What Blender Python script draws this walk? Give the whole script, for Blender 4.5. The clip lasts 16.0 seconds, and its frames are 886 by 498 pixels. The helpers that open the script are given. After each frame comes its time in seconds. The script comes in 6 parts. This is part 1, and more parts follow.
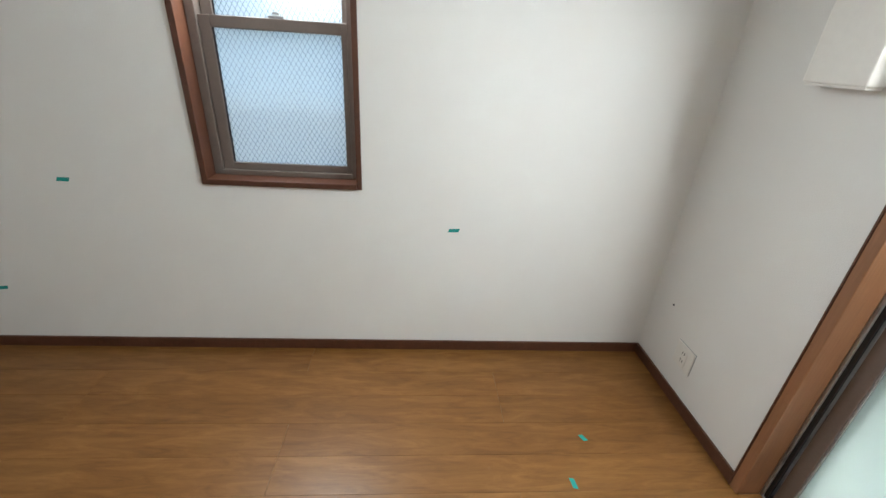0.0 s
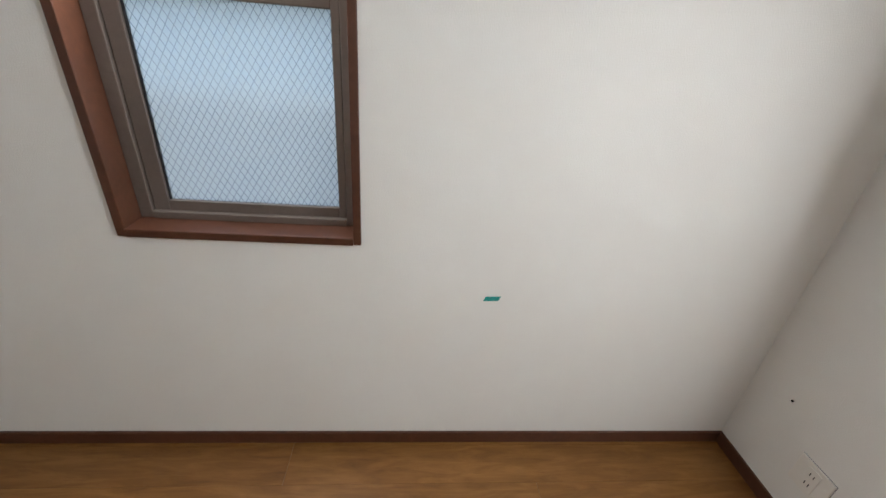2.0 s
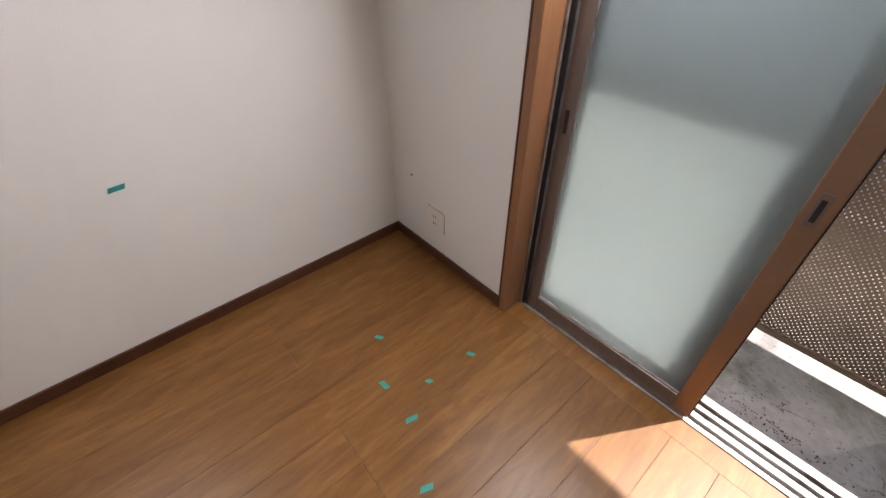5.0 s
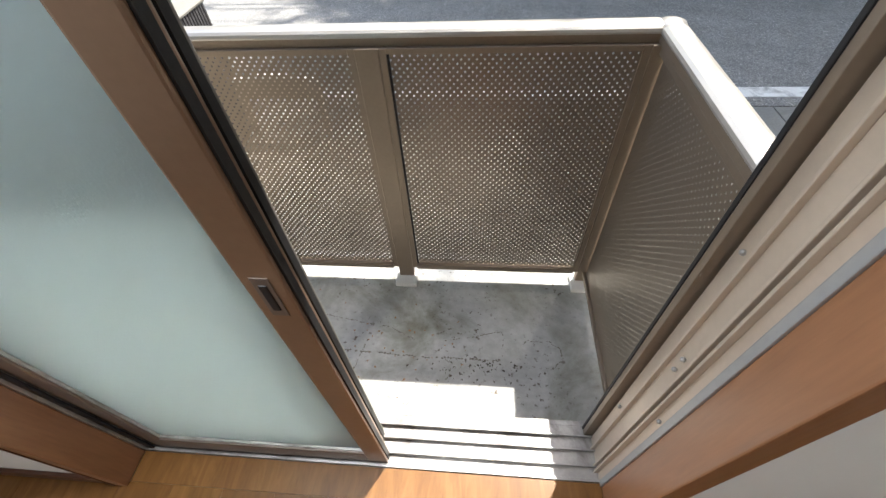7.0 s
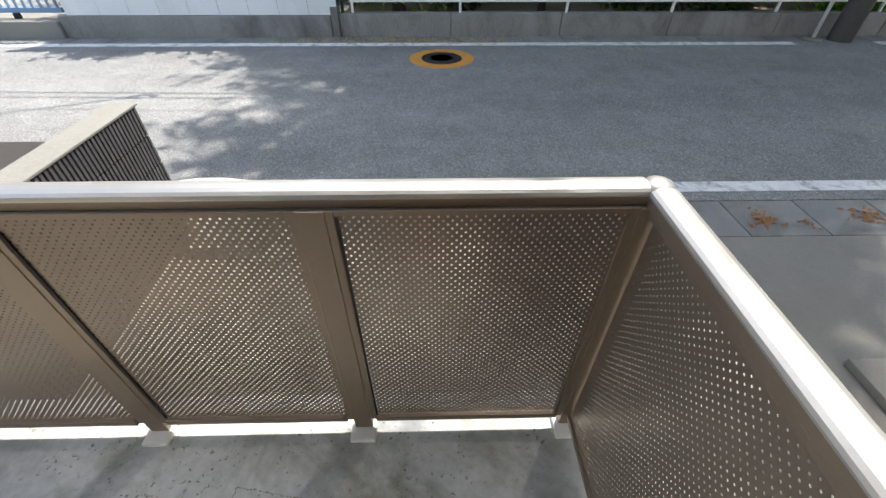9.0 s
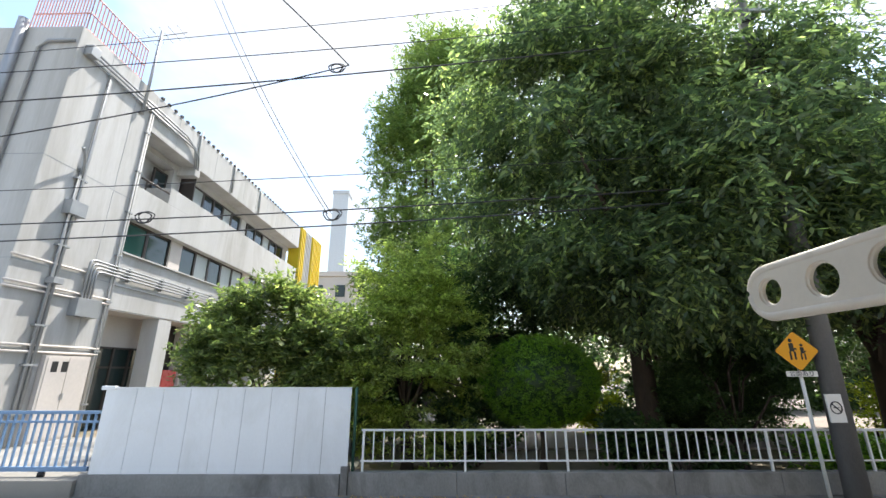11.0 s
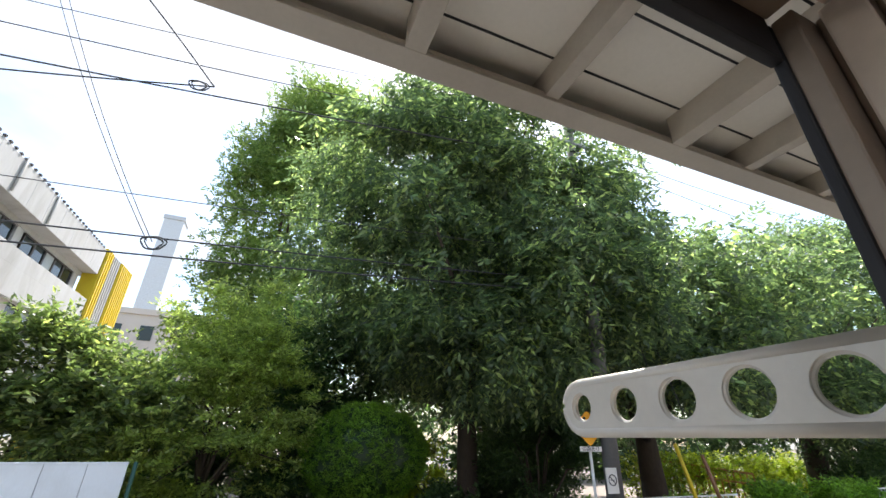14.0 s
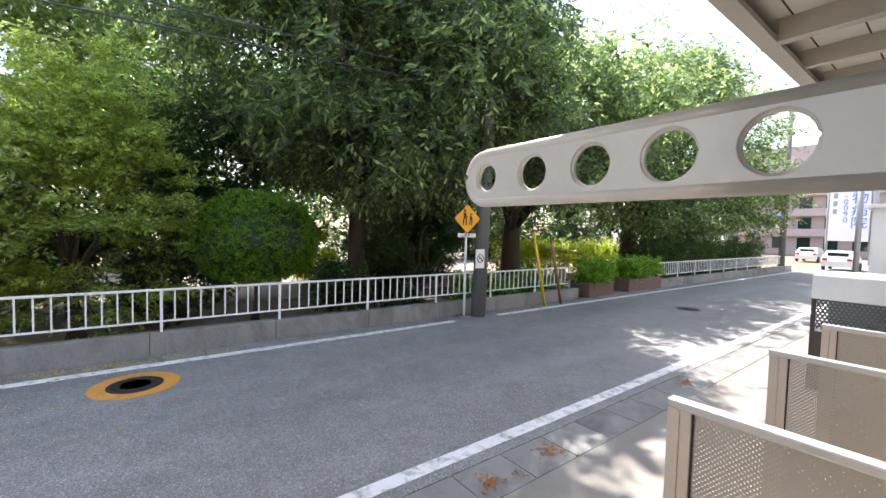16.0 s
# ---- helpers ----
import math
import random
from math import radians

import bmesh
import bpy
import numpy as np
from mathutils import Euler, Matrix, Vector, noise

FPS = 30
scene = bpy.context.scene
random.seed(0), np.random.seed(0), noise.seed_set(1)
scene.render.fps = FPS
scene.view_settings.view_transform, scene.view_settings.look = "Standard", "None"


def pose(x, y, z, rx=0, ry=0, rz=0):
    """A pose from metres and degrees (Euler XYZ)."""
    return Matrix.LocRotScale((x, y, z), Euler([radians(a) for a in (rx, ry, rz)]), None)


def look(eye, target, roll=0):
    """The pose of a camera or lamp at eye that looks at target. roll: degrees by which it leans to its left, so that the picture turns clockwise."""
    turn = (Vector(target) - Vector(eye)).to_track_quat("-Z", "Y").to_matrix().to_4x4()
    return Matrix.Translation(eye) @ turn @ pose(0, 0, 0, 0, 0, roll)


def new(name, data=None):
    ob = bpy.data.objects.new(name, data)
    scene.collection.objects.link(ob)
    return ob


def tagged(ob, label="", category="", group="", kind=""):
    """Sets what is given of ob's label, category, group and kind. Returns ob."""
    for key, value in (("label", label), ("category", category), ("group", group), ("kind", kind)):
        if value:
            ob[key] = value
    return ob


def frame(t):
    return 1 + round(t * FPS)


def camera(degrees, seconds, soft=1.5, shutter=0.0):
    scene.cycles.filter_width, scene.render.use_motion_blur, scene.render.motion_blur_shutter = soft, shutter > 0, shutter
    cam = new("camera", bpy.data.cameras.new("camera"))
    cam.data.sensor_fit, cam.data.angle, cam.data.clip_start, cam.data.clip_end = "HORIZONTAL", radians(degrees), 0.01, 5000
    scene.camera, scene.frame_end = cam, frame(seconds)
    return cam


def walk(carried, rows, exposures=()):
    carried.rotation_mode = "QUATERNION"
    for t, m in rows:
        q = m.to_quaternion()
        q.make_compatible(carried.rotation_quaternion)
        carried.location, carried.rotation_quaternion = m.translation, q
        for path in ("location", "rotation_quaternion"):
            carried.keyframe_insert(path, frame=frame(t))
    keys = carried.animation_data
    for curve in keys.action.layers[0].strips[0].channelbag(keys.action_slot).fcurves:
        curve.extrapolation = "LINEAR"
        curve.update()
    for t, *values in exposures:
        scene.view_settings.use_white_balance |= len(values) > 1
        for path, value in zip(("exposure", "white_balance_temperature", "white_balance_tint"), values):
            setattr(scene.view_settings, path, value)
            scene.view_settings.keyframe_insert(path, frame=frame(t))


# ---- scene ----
cam = camera(95.0, 16.0)
PATH = [
    (0, (1.784, -1.3, 1.492), (-0.007, -1.153, 0.614), 3.7),
    (0.5, (1.561, -1.301, 1.459), (-0.249, -1.156, 0.619), 4.4),
    (1, (1.332, -1.302, 1.481), (-0.463, -1.161, 0.612), 4.8),
    (1.5, (1.133, -1.345, 1.527), (-0.62, -1.201, 0.576), 5.2),
    (2, (1.111, -1.4, 1.489), (-0.648, -1.221, 0.555), 5.0),
    (2.5, (1.16, -1.381, 1.512), (-0.55, -1.206, 0.489), 4.7),
    (3, (1.301, -1.356, 1.47), (-0.367, -1.144, 0.387), 4.0),
    (3.5, (1.402, -1.357, 1.457), (-0.202, -1.057, 0.301), 3.0),
    (4, (1.492, -1.335, 1.462), (-0.023, -0.865, 0.244), 1.8),
    (4.5, (1.538, -1.242, 1.451), (0.155, -0.516, 0.201), 0.7),
    (5, (1.621, -1.039, 1.426), (0.448, -0.045, 0.148), -0.7),
    (5.2, (1.657, -0.952, 1.42), (0.593, 0.133, 0.119), -1.5),
    (7.3, (1.884, -0.091, 1.346), (1.806, 1.141, -0.227), -2.8),
    (7.5, (1.885, -0.032, 1.346), (1.85, 1.165, -0.256), -1.7),
    (8, (1.872, 0.08, 1.345), (1.876, 1.284, -0.252), -0.7),
    (8.5, (1.833, 0.168, 1.363), (1.871, 1.426, -0.192), 0.4),
    (9, (1.84, 0.199, 1.412), (1.876, 1.713, 0.107), 0.2),
    (9.5, (1.835, 0.198, 1.533), (1.862, 2.039, 0.754), 0.2),
    (10, (1.868, 0.193, 1.599), (1.879, 2.179, 1.37), 0.0),
    (10.2, (1.849, 0.162, 1.611), (1.859, 2.162, 1.576), 0.0),
    (12.3, (1.881, 0.05, 1.729), (1.924, 1.772, 2.746), 0.8),
    (12.5, (1.872, 0.049, 1.729), (1.954, 1.762, 2.758), 0.7),
    (13, (1.879, 0.065, 1.734), (2.092, 1.775, 2.748), 0.9),
    (13.5, (1.883, 0.093, 1.741), (2.303, 1.801, 2.692), 0.9),
    (14, (1.894, 0.132, 1.736), (2.574, 1.809, 2.588), 1.0),
    (14.5, (1.911, 0.204, 1.745), (2.829, 1.818, 2.488), 1.5),
    (15, (1.911, 0.23, 1.733), (3.028, 1.776, 2.335), 1.8),
    (15.5, (1.915, 0.232, 1.73), (3.141, 1.768, 2.097), 1.6),
    (16, (1.942, 0.244, 1.703), (3.158, 1.829, 1.614), 1.6),
]
EXPOSURE = [(0, 2.0, 6500, 6), (1, 1.8, 6350, 3), (2, 1.7, 6750, 11), (3, 1.75, 6850, 13), (4.2, 1.75, 7000, 16), (5.2, 1.52, 7100, 22), (7.3, 1.6, 6500, 9), (8.2, 1.3, 6450, 9), (9, 1.25, 6450, 9), (10, 1.25, 6500, 10), (12.5, 1.3, 6350, 10), (14, 1.3, 6350, 12), (15, 1.6, 6400, 16), (16, 1.8, 6550, 16)]
walk(cam, [(t, look(eye, target, roll)) for t, eye, target, roll in PATH], EXPOSURE)

# ---- light ----
SUN = Vector((0.28, 0.48, 1.0)).normalized()
world = bpy.data.worlds.new("sky")
scene.world = world
world.use_nodes = True
wn = world.node_tree
bg = wn.nodes["Background"]
sky = wn.nodes.new("ShaderNodeTexSky")
sky.sky_type = 'NISHITA'
sky.sun_disc = False
sky.sun_elevation = math.asin(SUN.z)
sky.sun_rotation = math.atan2(SUN.x, SUN.y)
sky.dust_density = 1.5
sky.air_density = 1.3
wtc = wn.nodes.new("ShaderNodeTexCoord")
wmap = wn.nodes.new("ShaderNodeMapping")
wmap.inputs["Scale"].default_value = (1.0, 1.0, 2.0)
wmap.inputs["Location"].default_value = (3.1, 1.7, 0.4)
cloud = wn.nodes.new("ShaderNodeTexNoise")
cloud.inputs["Scale"].default_value = 2.3
cloud.inputs["Detail"].default_value = 8
cloud.inputs["Roughness"].default_value = 0.55
ramp = wn.nodes.new("ShaderNodeValToRGB")
ramp.color_ramp.elements[0].position = 0.46
ramp.color_ramp.elements[1].position = 0.63
wmix = wn.nodes.new("ShaderNodeMixRGB")
wmix.inputs[2].default_value = (3.1, 3.25, 3.5, 1)
wn.links.new(wtc.outputs["Generated"], wmap.inputs["Vector"])
wn.links.new(wmap.outputs["Vector"], cloud.inputs["Vector"])
wn.links.new(cloud.outputs["Fac"], ramp.inputs["Fac"])
wn.links.new(ramp.outputs["Color"], wmix.inputs[0])
wn.links.new(sky.outputs[0], wmix.inputs[1])
wn.links.new(wmix.outputs[0], bg.inputs[0])
bg.inputs[1].default_value = 0.15
lamp = bpy.data.lights.new("sun", "SUN")
lamp.energy, lamp.angle, lamp.color = 4.0, radians(0.6), (1, 0.95, 0.87)
new("sun", lamp).matrix_world = look(SUN * 30, (0, 0, 0))

# the sky's light in the upper parts of the two openings of the room
for nm, at, to, w, h, e in (("window_light", (-0.062, -1.88, 1.93), (1.6, -1.6, 0.9), 0.50, 0.42, 6.8), ("door_light", (1.24, 0.088, 1.76), (1.35, -1.5, 0.6), 0.62, 0.36, 13.0)):
    pl = bpy.data.lights.new(nm, "AREA")
    pl.shape, pl.size, pl.size_y, pl.energy, pl.color = 'RECTANGLE', w, h, e, (0.93, 0.965, 1.0)
    pl.spread = radians(170)
    new(nm, pl).matrix_world = look(at, to)


# ---- materials ----
def nodes_of(name):
    m = bpy.data.materials.new(name)
    m.use_nodes = True
    return m, m.node_tree, m.node_tree.nodes["Principled BSDF"]


def noise_tex(nt, scale, detail=4, stretch=(1, 1, 1), rough=0.55, vary=False, dist=0.0):
    tc = nt.nodes.new("ShaderNodeTexCoord")
    mp = nt.nodes.new("ShaderNodeMapping")
    mp.inputs["Scale"].default_value = stretch
    nt.links.new(tc.outputs["Object"], mp.inputs["Vector"])
    tex = nt.nodes.new("ShaderNodeTexNoise")
    tex.inputs["Scale"].default_value = scale
    tex.inputs["Detail"].default_value = detail
    tex.inputs["Roughness"].default_value = rough
    tex.inputs["Distortion"].default_value = dist
    if vary:
        oi = nt.nodes.new("ShaderNodeObjectInfo")
        mul = nt.nodes.new("ShaderNodeMath")
        mul.operation = 'MULTIPLY'
        mul.inputs[1].default_value = 37.0
        add = nt.nodes.new("ShaderNodeVectorMath")
        add.operation = 'ADD'
        nt.links.new(oi.outputs["Random"], mul.inputs[0])
        nt.links.new(mp.outputs["Vector"], add.inputs[0])
        nt.links.new(mul.outputs[0], add.inputs[1])
        nt.links.new(add.outputs[0], tex.inputs["Vector"])
    else:
        nt.links.new(mp.outputs["Vector"], tex.inputs["Vector"])
    return tex


def ramp_of(nt, src, stops):
    r = nt.nodes.new("ShaderNodeValToRGB")
    e = r.color_ramp.elements
    while len(e) < len(stops):
        e.new(0.5)
    for el, (p, c) in zip(e, stops):
        el.position, el.color = p, (*c, 1)
    nt.links.new(src, r.inputs["Fac"])
    return r.outputs["Color"]


def mixed(nt, a, b, fac, mode='MIX'):
    n = nt.nodes.new("ShaderNodeMixRGB")
    n.blend_type = mode
    for i, v in ((0, fac), (1, a), (2, b)):
        if isinstance(v, bpy.types.NodeSocket):
            nt.links.new(v, n.inputs[i])
        elif i == 0:
            n.inputs[0].default_value = v
        else:
            n.inputs[i].default_value = (*v, 1)
    return n.outputs[0]


def surface(name, col, rough=0.5, metal=0.0, scale=3.0, var=0.12, fine=60.0, bump=0.05, stretch=(1, 1, 1), stain=None, amount=0.5, spec=0.5, vary=False, pits=None):
    """A painted, cast or rolled surface: broad and fine variation of colour, uneven gloss, a little relief, stains if given."""
    m, nt, b = nodes_of(name)
    big = noise_tex(nt, scale, 5, stretch, vary=vary)
    small = noise_tex(nt, fine, 3, stretch)
    lo, hi = [tuple(min(1, c * k) for c in col) for k in (1 - var, 1 + var)]
    c = ramp_of(nt, big.outputs["Fac"], [(0.3, lo), (0.7, hi)])
    c = mixed(nt, c, ramp_of(nt, small.outputs["Fac"], [(0.3, lo), (0.7, hi)]), 0.4)
    if stain:
        st = noise_tex(nt, scale * 0.7, 8, stretch, 0.65, vary, 0.6)
        c = mixed(nt, c, stain, ramp_of(nt, st.outputs["Fac"], [(0.48, (0, 0, 0)), (0.68, (amount,) * 3)]))
    if pits:
        pt = noise_tex(nt, 46, 3, rough=0.6)
        where = noise_tex(nt, 5.5, 4, rough=0.6)
        c = mixed(nt, c, pits, mixed(nt, ramp_of(nt, pt.outputs["Fac"], [(0.60, (0, 0, 0)), (0.66, (0.9,) * 3)]), ramp_of(nt, where.outputs["Fac"], [(0.45, (0.15,) * 3), (0.62, (1, 1, 1))]), 1.0, 'MULTIPLY'))
    nt.links.new(c, b.inputs["Base Color"])
    nt.links.new(ramp_of(nt, big.outputs["Fac"], [(0.25, (max(0, rough - 0.08),) * 3), (0.75, (min(1, rough + 0.08),) * 3)]), b.inputs["Roughness"])
    b.inputs["Metallic"].default_value = metal
    b.inputs["Specular IOR Level"].default_value = spec
    bp = nt.nodes.new("ShaderNodeBump")
    bp.inputs["Strength"].default_value = bump
    bp.inputs["Distance"].default_value = 0.01
    nt.links.new(small.outputs["Fac"], bp.inputs["Height"])
    nt.links.new(bp.outputs["Normal"], b.inputs["Normal"])
    return m


def wood_boards():
    m, nt, b = nodes_of("oak_flooring")
    grain = noise_tex(nt, 4.0, 5, (6.5, 1.0, 6.5), 0.66, True, 0.9)
    pore = noise_tex(nt, 14.0, 4, (26, 1.2, 26), 0.6, True)
    cloudy = noise_tex(nt, 1.6, 2, (2, 0.8, 2), 0.5, True)
    c = ramp_of(nt, grain.outputs["Fac"], [(0.25, (0.135, 0.054, 0.013)), (0.5, (0.205, 0.091, 0.023)), (0.75, (0.275, 0.132, 0.040))])
    c = mixed(nt, c, (0.10, 0.038, 0.010), ramp_of(nt, pore.outputs["Fac"], [(0.58, (0, 0, 0)), (0.72, (0.45,) * 3)]))
    oi = nt.nodes.new("ShaderNodeObjectInfo")
    c = mixed(nt, c, ramp_of(nt, oi.outputs["Random"], [(0, (0.72, 0.68, 0.66)), (1, (1.0, 1.0, 1.0))]), 0.5, 'MULTIPLY')
    c = mixed(nt, c, ramp_of(nt, cloudy.outputs["Fac"], [(0.3, (0.8,) * 3), (0.7, (1.0,) * 3)]), 0.6, 'MULTIPLY')
    nt.links.new(c, b.inputs["Base Color"])
    nt.links.new(ramp_of(nt, cloudy.outputs["Fac"], [(0.3, (0.34,) * 3), (0.7, (0.42,) * 3)]), b.inputs["Roughness"])
    b.inputs["Specular IOR Level"].default_value = 0.35
    bp = nt.nodes.new("ShaderNodeBump")
    bp.inputs["Strength"].default_value = 0.06
    bp.inputs["Distance"].default_value = 0.004
    nt.links.new(pore.outputs["Fac"], bp.inputs["Height"])
    nt.links.new(bp.outputs["Normal"], b.inputs["Normal"])
    return m


def math_node(nt, op, a, b=0.0):
    n = nt.nodes.new("ShaderNodeMath")
    n.operation = op
    for i, v in ((0, a), (1, b)):
        if isinstance(v, bpy.types.NodeSocket):
            nt.links.new(v, n.inputs[i])
        else:
            n.inputs[i].default_value = v
    return n.outputs[0]


def plane_uv(nt):
    """Metres along an upright sheet, and up."""
    tc = nt.nodes.new("ShaderNodeTexCoord")
    sp = nt.nodes.new("ShaderNodeSeparateXYZ")
    nt.links.new(tc.outputs["Object"], sp.inputs[0])
    return math_node(nt, 'ADD', sp.outputs[0], sp.outputs[1]), sp.outputs[2]


def perforated(name, col, pitch, hole, rise=1.73):
    m, nt, b = nodes_of(name)
    b.inputs["Metallic"].default_value = 0.55
    b.inputs["Roughness"].default_value = 0.42
    patch = noise_tex(nt, 3, 4)
    nt.links.new(ramp_of(nt, patch.outputs["Fac"], [(0.3, tuple(c * 0.85 for c in col)), (0.7, col)]), b.inputs["Base Color"])
    u, v = plane_uv(nt)
    best = None
    for off in (0.0, 0.5):
        d = []
        for s in (u, v):
            step = pitch if s is u else pitch * rise
            f = math_node(nt, 'FRACT', math_node(nt, 'ADD', math_node(nt, 'DIVIDE', s, step), 50.0 + off))
            f = math_node(nt, 'MULTIPLY', math_node(nt, 'SUBTRACT', f, 0.5), step / pitch)
            d.append(math_node(nt, 'MULTIPLY', f, f))
        r = math_node(nt, 'ADD', d[0], d[1])
        best = r if best is None else math_node(nt, 'MINIMUM', best, r)
    nt.links.new(math_node(nt, 'GREATER_THAN', best, (hole / pitch) ** 2), b.inputs["Alpha"])
    return m


def frosted(name, col, rough, wired=False, haze=0.5):
    m, nt, b = nodes_of(name)
    b.inputs["Base Color"].default_value = (*col, 1)
    b.inputs["Transmission Weight"].default_value = 1.0
    b.inputs["Roughness"].default_value = rough
    b.inputs["IOR"].default_value = 1.25
    tex = noise_tex(nt, 240, 2)
    bp = nt.nodes.new("ShaderNodeBump")
    bp.inputs["Strength"].default_value = 0.25
    bp.inputs["Distance"].default_value = 0.002
    nt.links.new(tex.outputs["Fac"], bp.inputs["Height"])
    nt.links.new(bp.outputs["Normal"], b.inputs["Normal"])
    tr = nt.nodes.new("ShaderNodeBsdfTranslucent")
    tr.inputs["Color"].default_value = (*[c * 0.8 for c in col], 1)
    ms = nt.nodes.new("ShaderNodeMixShader")
    ms.inputs[0].default_value = haze
    nt.links.new(b.outputs[0], ms.inputs[1])
    nt.links.new(tr.outputs[0], ms.inputs[2])
    nt.links.new(ms.outputs[0], nt.nodes["Material Output"].inputs["Surface"])
    if wired:
        u, v = plane_uv(nt)
        lines = None
        for k in (0.62, -0.62):
            s = math_node(nt, 'ADD', u, math_node(nt, 'MULTIPLY', v, k))
            f = math_node(nt, 'FRACT', math_node(nt, 'ADD', math_node(nt, 'DIVIDE', s, 0.021), 100.0))
            w = math_node(nt, 'LESS_THAN', f, 0.11)
            lines = w if lines is None else math_node(nt, 'MAXIMUM', lines, w)
        wire = mixed(nt, col, (0.26, 0.31, 0.35), lines)
        nt.links.new(wire, b.inputs["Base Color"])
        nt.links.new(wire, tr.inputs["Color"])
    return m


def leafy(name, lo, mid, hi):
    m, nt, b = nodes_of(name)
    geo = nt.nodes.new("ShaderNodeNewGeometry")
    # random few bright leaves over darker ones imitate sunlit tips and shade
    c = ramp_of(nt, geo.outputs["Random Per Island"], [(0.0, lo), (0.68, mid), (1.0, hi)])
    clump = noise_tex(nt, 0.7, 3)
    c = mixed(nt, c, ramp_of(nt, clump.outputs["Fac"], [(0.3, (0.62, 0.66, 0.62)), (0.7, (1.0, 1.0, 0.9))]), 0.8, 'MULTIPLY')
    nt.links.new(c, b.inputs["Base Color"])
    b.inputs["Roughness"].default_value = 0.36
    b.inputs["Specular IOR Level"].default_value = 0.7
    tr = nt.nodes.new("ShaderNodeBsdfTranslucent")
    nt.links.new(mixed(nt, c, (1.95, 2.15, 1.6), 1.0, 'MULTIPLY'), tr.inputs["Color"])
    ms = nt.nodes.new("ShaderNodeMixShader")
    ms.inputs[0].default_value = 0.58
    nt.links.new(b.outputs[0], ms.inputs[1])
    nt.links.new(tr.outputs[0], ms.inputs[2])
    nt.links.new(ms.outputs[0], nt.nodes["Material Output"].inputs["Surface"])
    return m


def aggregate():
    """Worn asphalt: single chippings of uneven brightness, broad worn patches and tyre bands."""
    m, nt, b = nodes_of("asphalt")
    tc = nt.nodes.new("ShaderNodeTexCoord")
    cols = []
    for scale in (120.0, 60.0):
        v = nt.nodes.new("ShaderNodeTexVoronoi")
        v.inputs["Scale"].default_value = scale
        nt.links.new(tc.outputs["Object"], v.inputs["Vector"])
        sep = nt.nodes.new("ShaderNodeSeparateColor")
        nt.links.new(v.outputs["Color"], sep.inputs[0])
        cols.append((sep.outputs[0], v.outputs["Distance"]))
    fine = ramp_of(nt, cols[0][0], [(0.0, (0.135, 0.135, 0.135)), (0.75, (0.255, 0.252, 0.245)), (0.92, (0.31, 0.306, 0.298)), (1.0, (0.48, 0.47, 0.455))])
    coarse = ramp_of(nt, cols[1][0], [(0.0, (0.70, 0.70, 0.71)), (0.8, (1.05, 1.04, 1.02)), (1.0, (1.55, 1.53, 1.48))])
    c = mixed(nt, fine, coarse, 0.35, 'MULTIPLY')
    band = noise_tex(nt, 0.55, 5, (0.25, 1.3, 1))
    patch = noise_tex(nt, 2.6, 6, rough=0.65)
    c = mixed(nt, c, ramp_of(nt, band.outputs["Fac"], [(0.3, (0.84,) * 3), (0.7, (1.16,) * 3)]), 1.0, 'MULTIPLY')
    c = mixed(nt, c, ramp_of(nt, patch.outputs["Fac"], [(0.3, (0.86,) * 3), (0.7, (1.12,) * 3)]), 1.0, 'MULTIPLY')
    nt.links.new(c, b.inputs["Base Color"])
    b.inputs["Roughness"].default_value = 0.8
    bp = nt.nodes.new("ShaderNodeBump")
    bp.inputs["Strength"].default_value = 0.6
    bp.inputs["Distance"].default_value = 0.006
    nt.links.new(cols[0][1], bp.inputs["Height"])
    nt.links.new(bp.outputs["Normal"], b.inputs["Normal"])
    return m


WALLPAPER = surface("white_wallpaper", (0.78, 0.775, 0.755), 0.8, scale=1.2, var=0.02, fine=260, bump=0.22, spec=0.15)
OAK = wood_boards()
WALNUT = surface("walnut_veneer", (0.085, 0.032, 0.017), 0.38, scale=5, var=0.3, fine=40, bump=0.03, stretch=(1, 1, 1))
CHERRY = surface("cherry_veneer", (0.27, 0.125, 0.06), 0.36, scale=4, var=0.2, fine=24, bump=0.03, stretch=(6, 6, 0.5))
BRONZE = surface("bronze_aluminium", (0.28, 0.225, 0.175), 0.5, 0.55, scale=4, var=0.08, fine=90, bump=0.02)
SASH = surface("sash_aluminium", (0.20, 0.165, 0.145), 0.42, 0.5, scale=4, var=0.1, fine=80, bump=0.02)
GREYBRONZE = surface("grey_bronze_aluminium", (0.22, 0.205, 0.185), 0.42, 0.5, scale=4, var=0.1, fine=80, bump=0.02)
STILE = surface("copper_bronze_aluminium", (0.27, 0.175, 0.115), 0.36, 0.5, scale=4, var=0.1, fine=80, bump=0.02)
DARKSEAL = surface("black_rubber", (0.012, 0.012, 0.014), 0.6, scale=6, var=0.2)
BEIGEALU = surface("champagne_aluminium", (0.52, 0.44, 0.36), 0.42, 0.35, scale=4, var=0.08, fine=80, bump=0.02)
SILVER = surface("satin_aluminium", (0.52, 0.50, 0.475), 0.38, 0.7, scale=5, var=0.05, fine=120, bump=0.015)
TRACK = surface("worn_track_aluminium", (0.42, 0.41, 0.40), 0.4, 0.6, scale=9, var=0.2, fine=70, bump=0.05, stain=(0.06, 0.05, 0.04), amount=0.7)
PERF = perforated("perforated_bronze_sheet", (0.28, 0.23, 0.182), 0.0235, 0.0036, 1.08)
MESH = perforated("mesh_sheet", (0.10, 0.12, 0.12), 0.05, 0.016)
FROST = frosted("frosted_glass", (0.77, 0.85, 0.86), 0.46, haze=0.24)
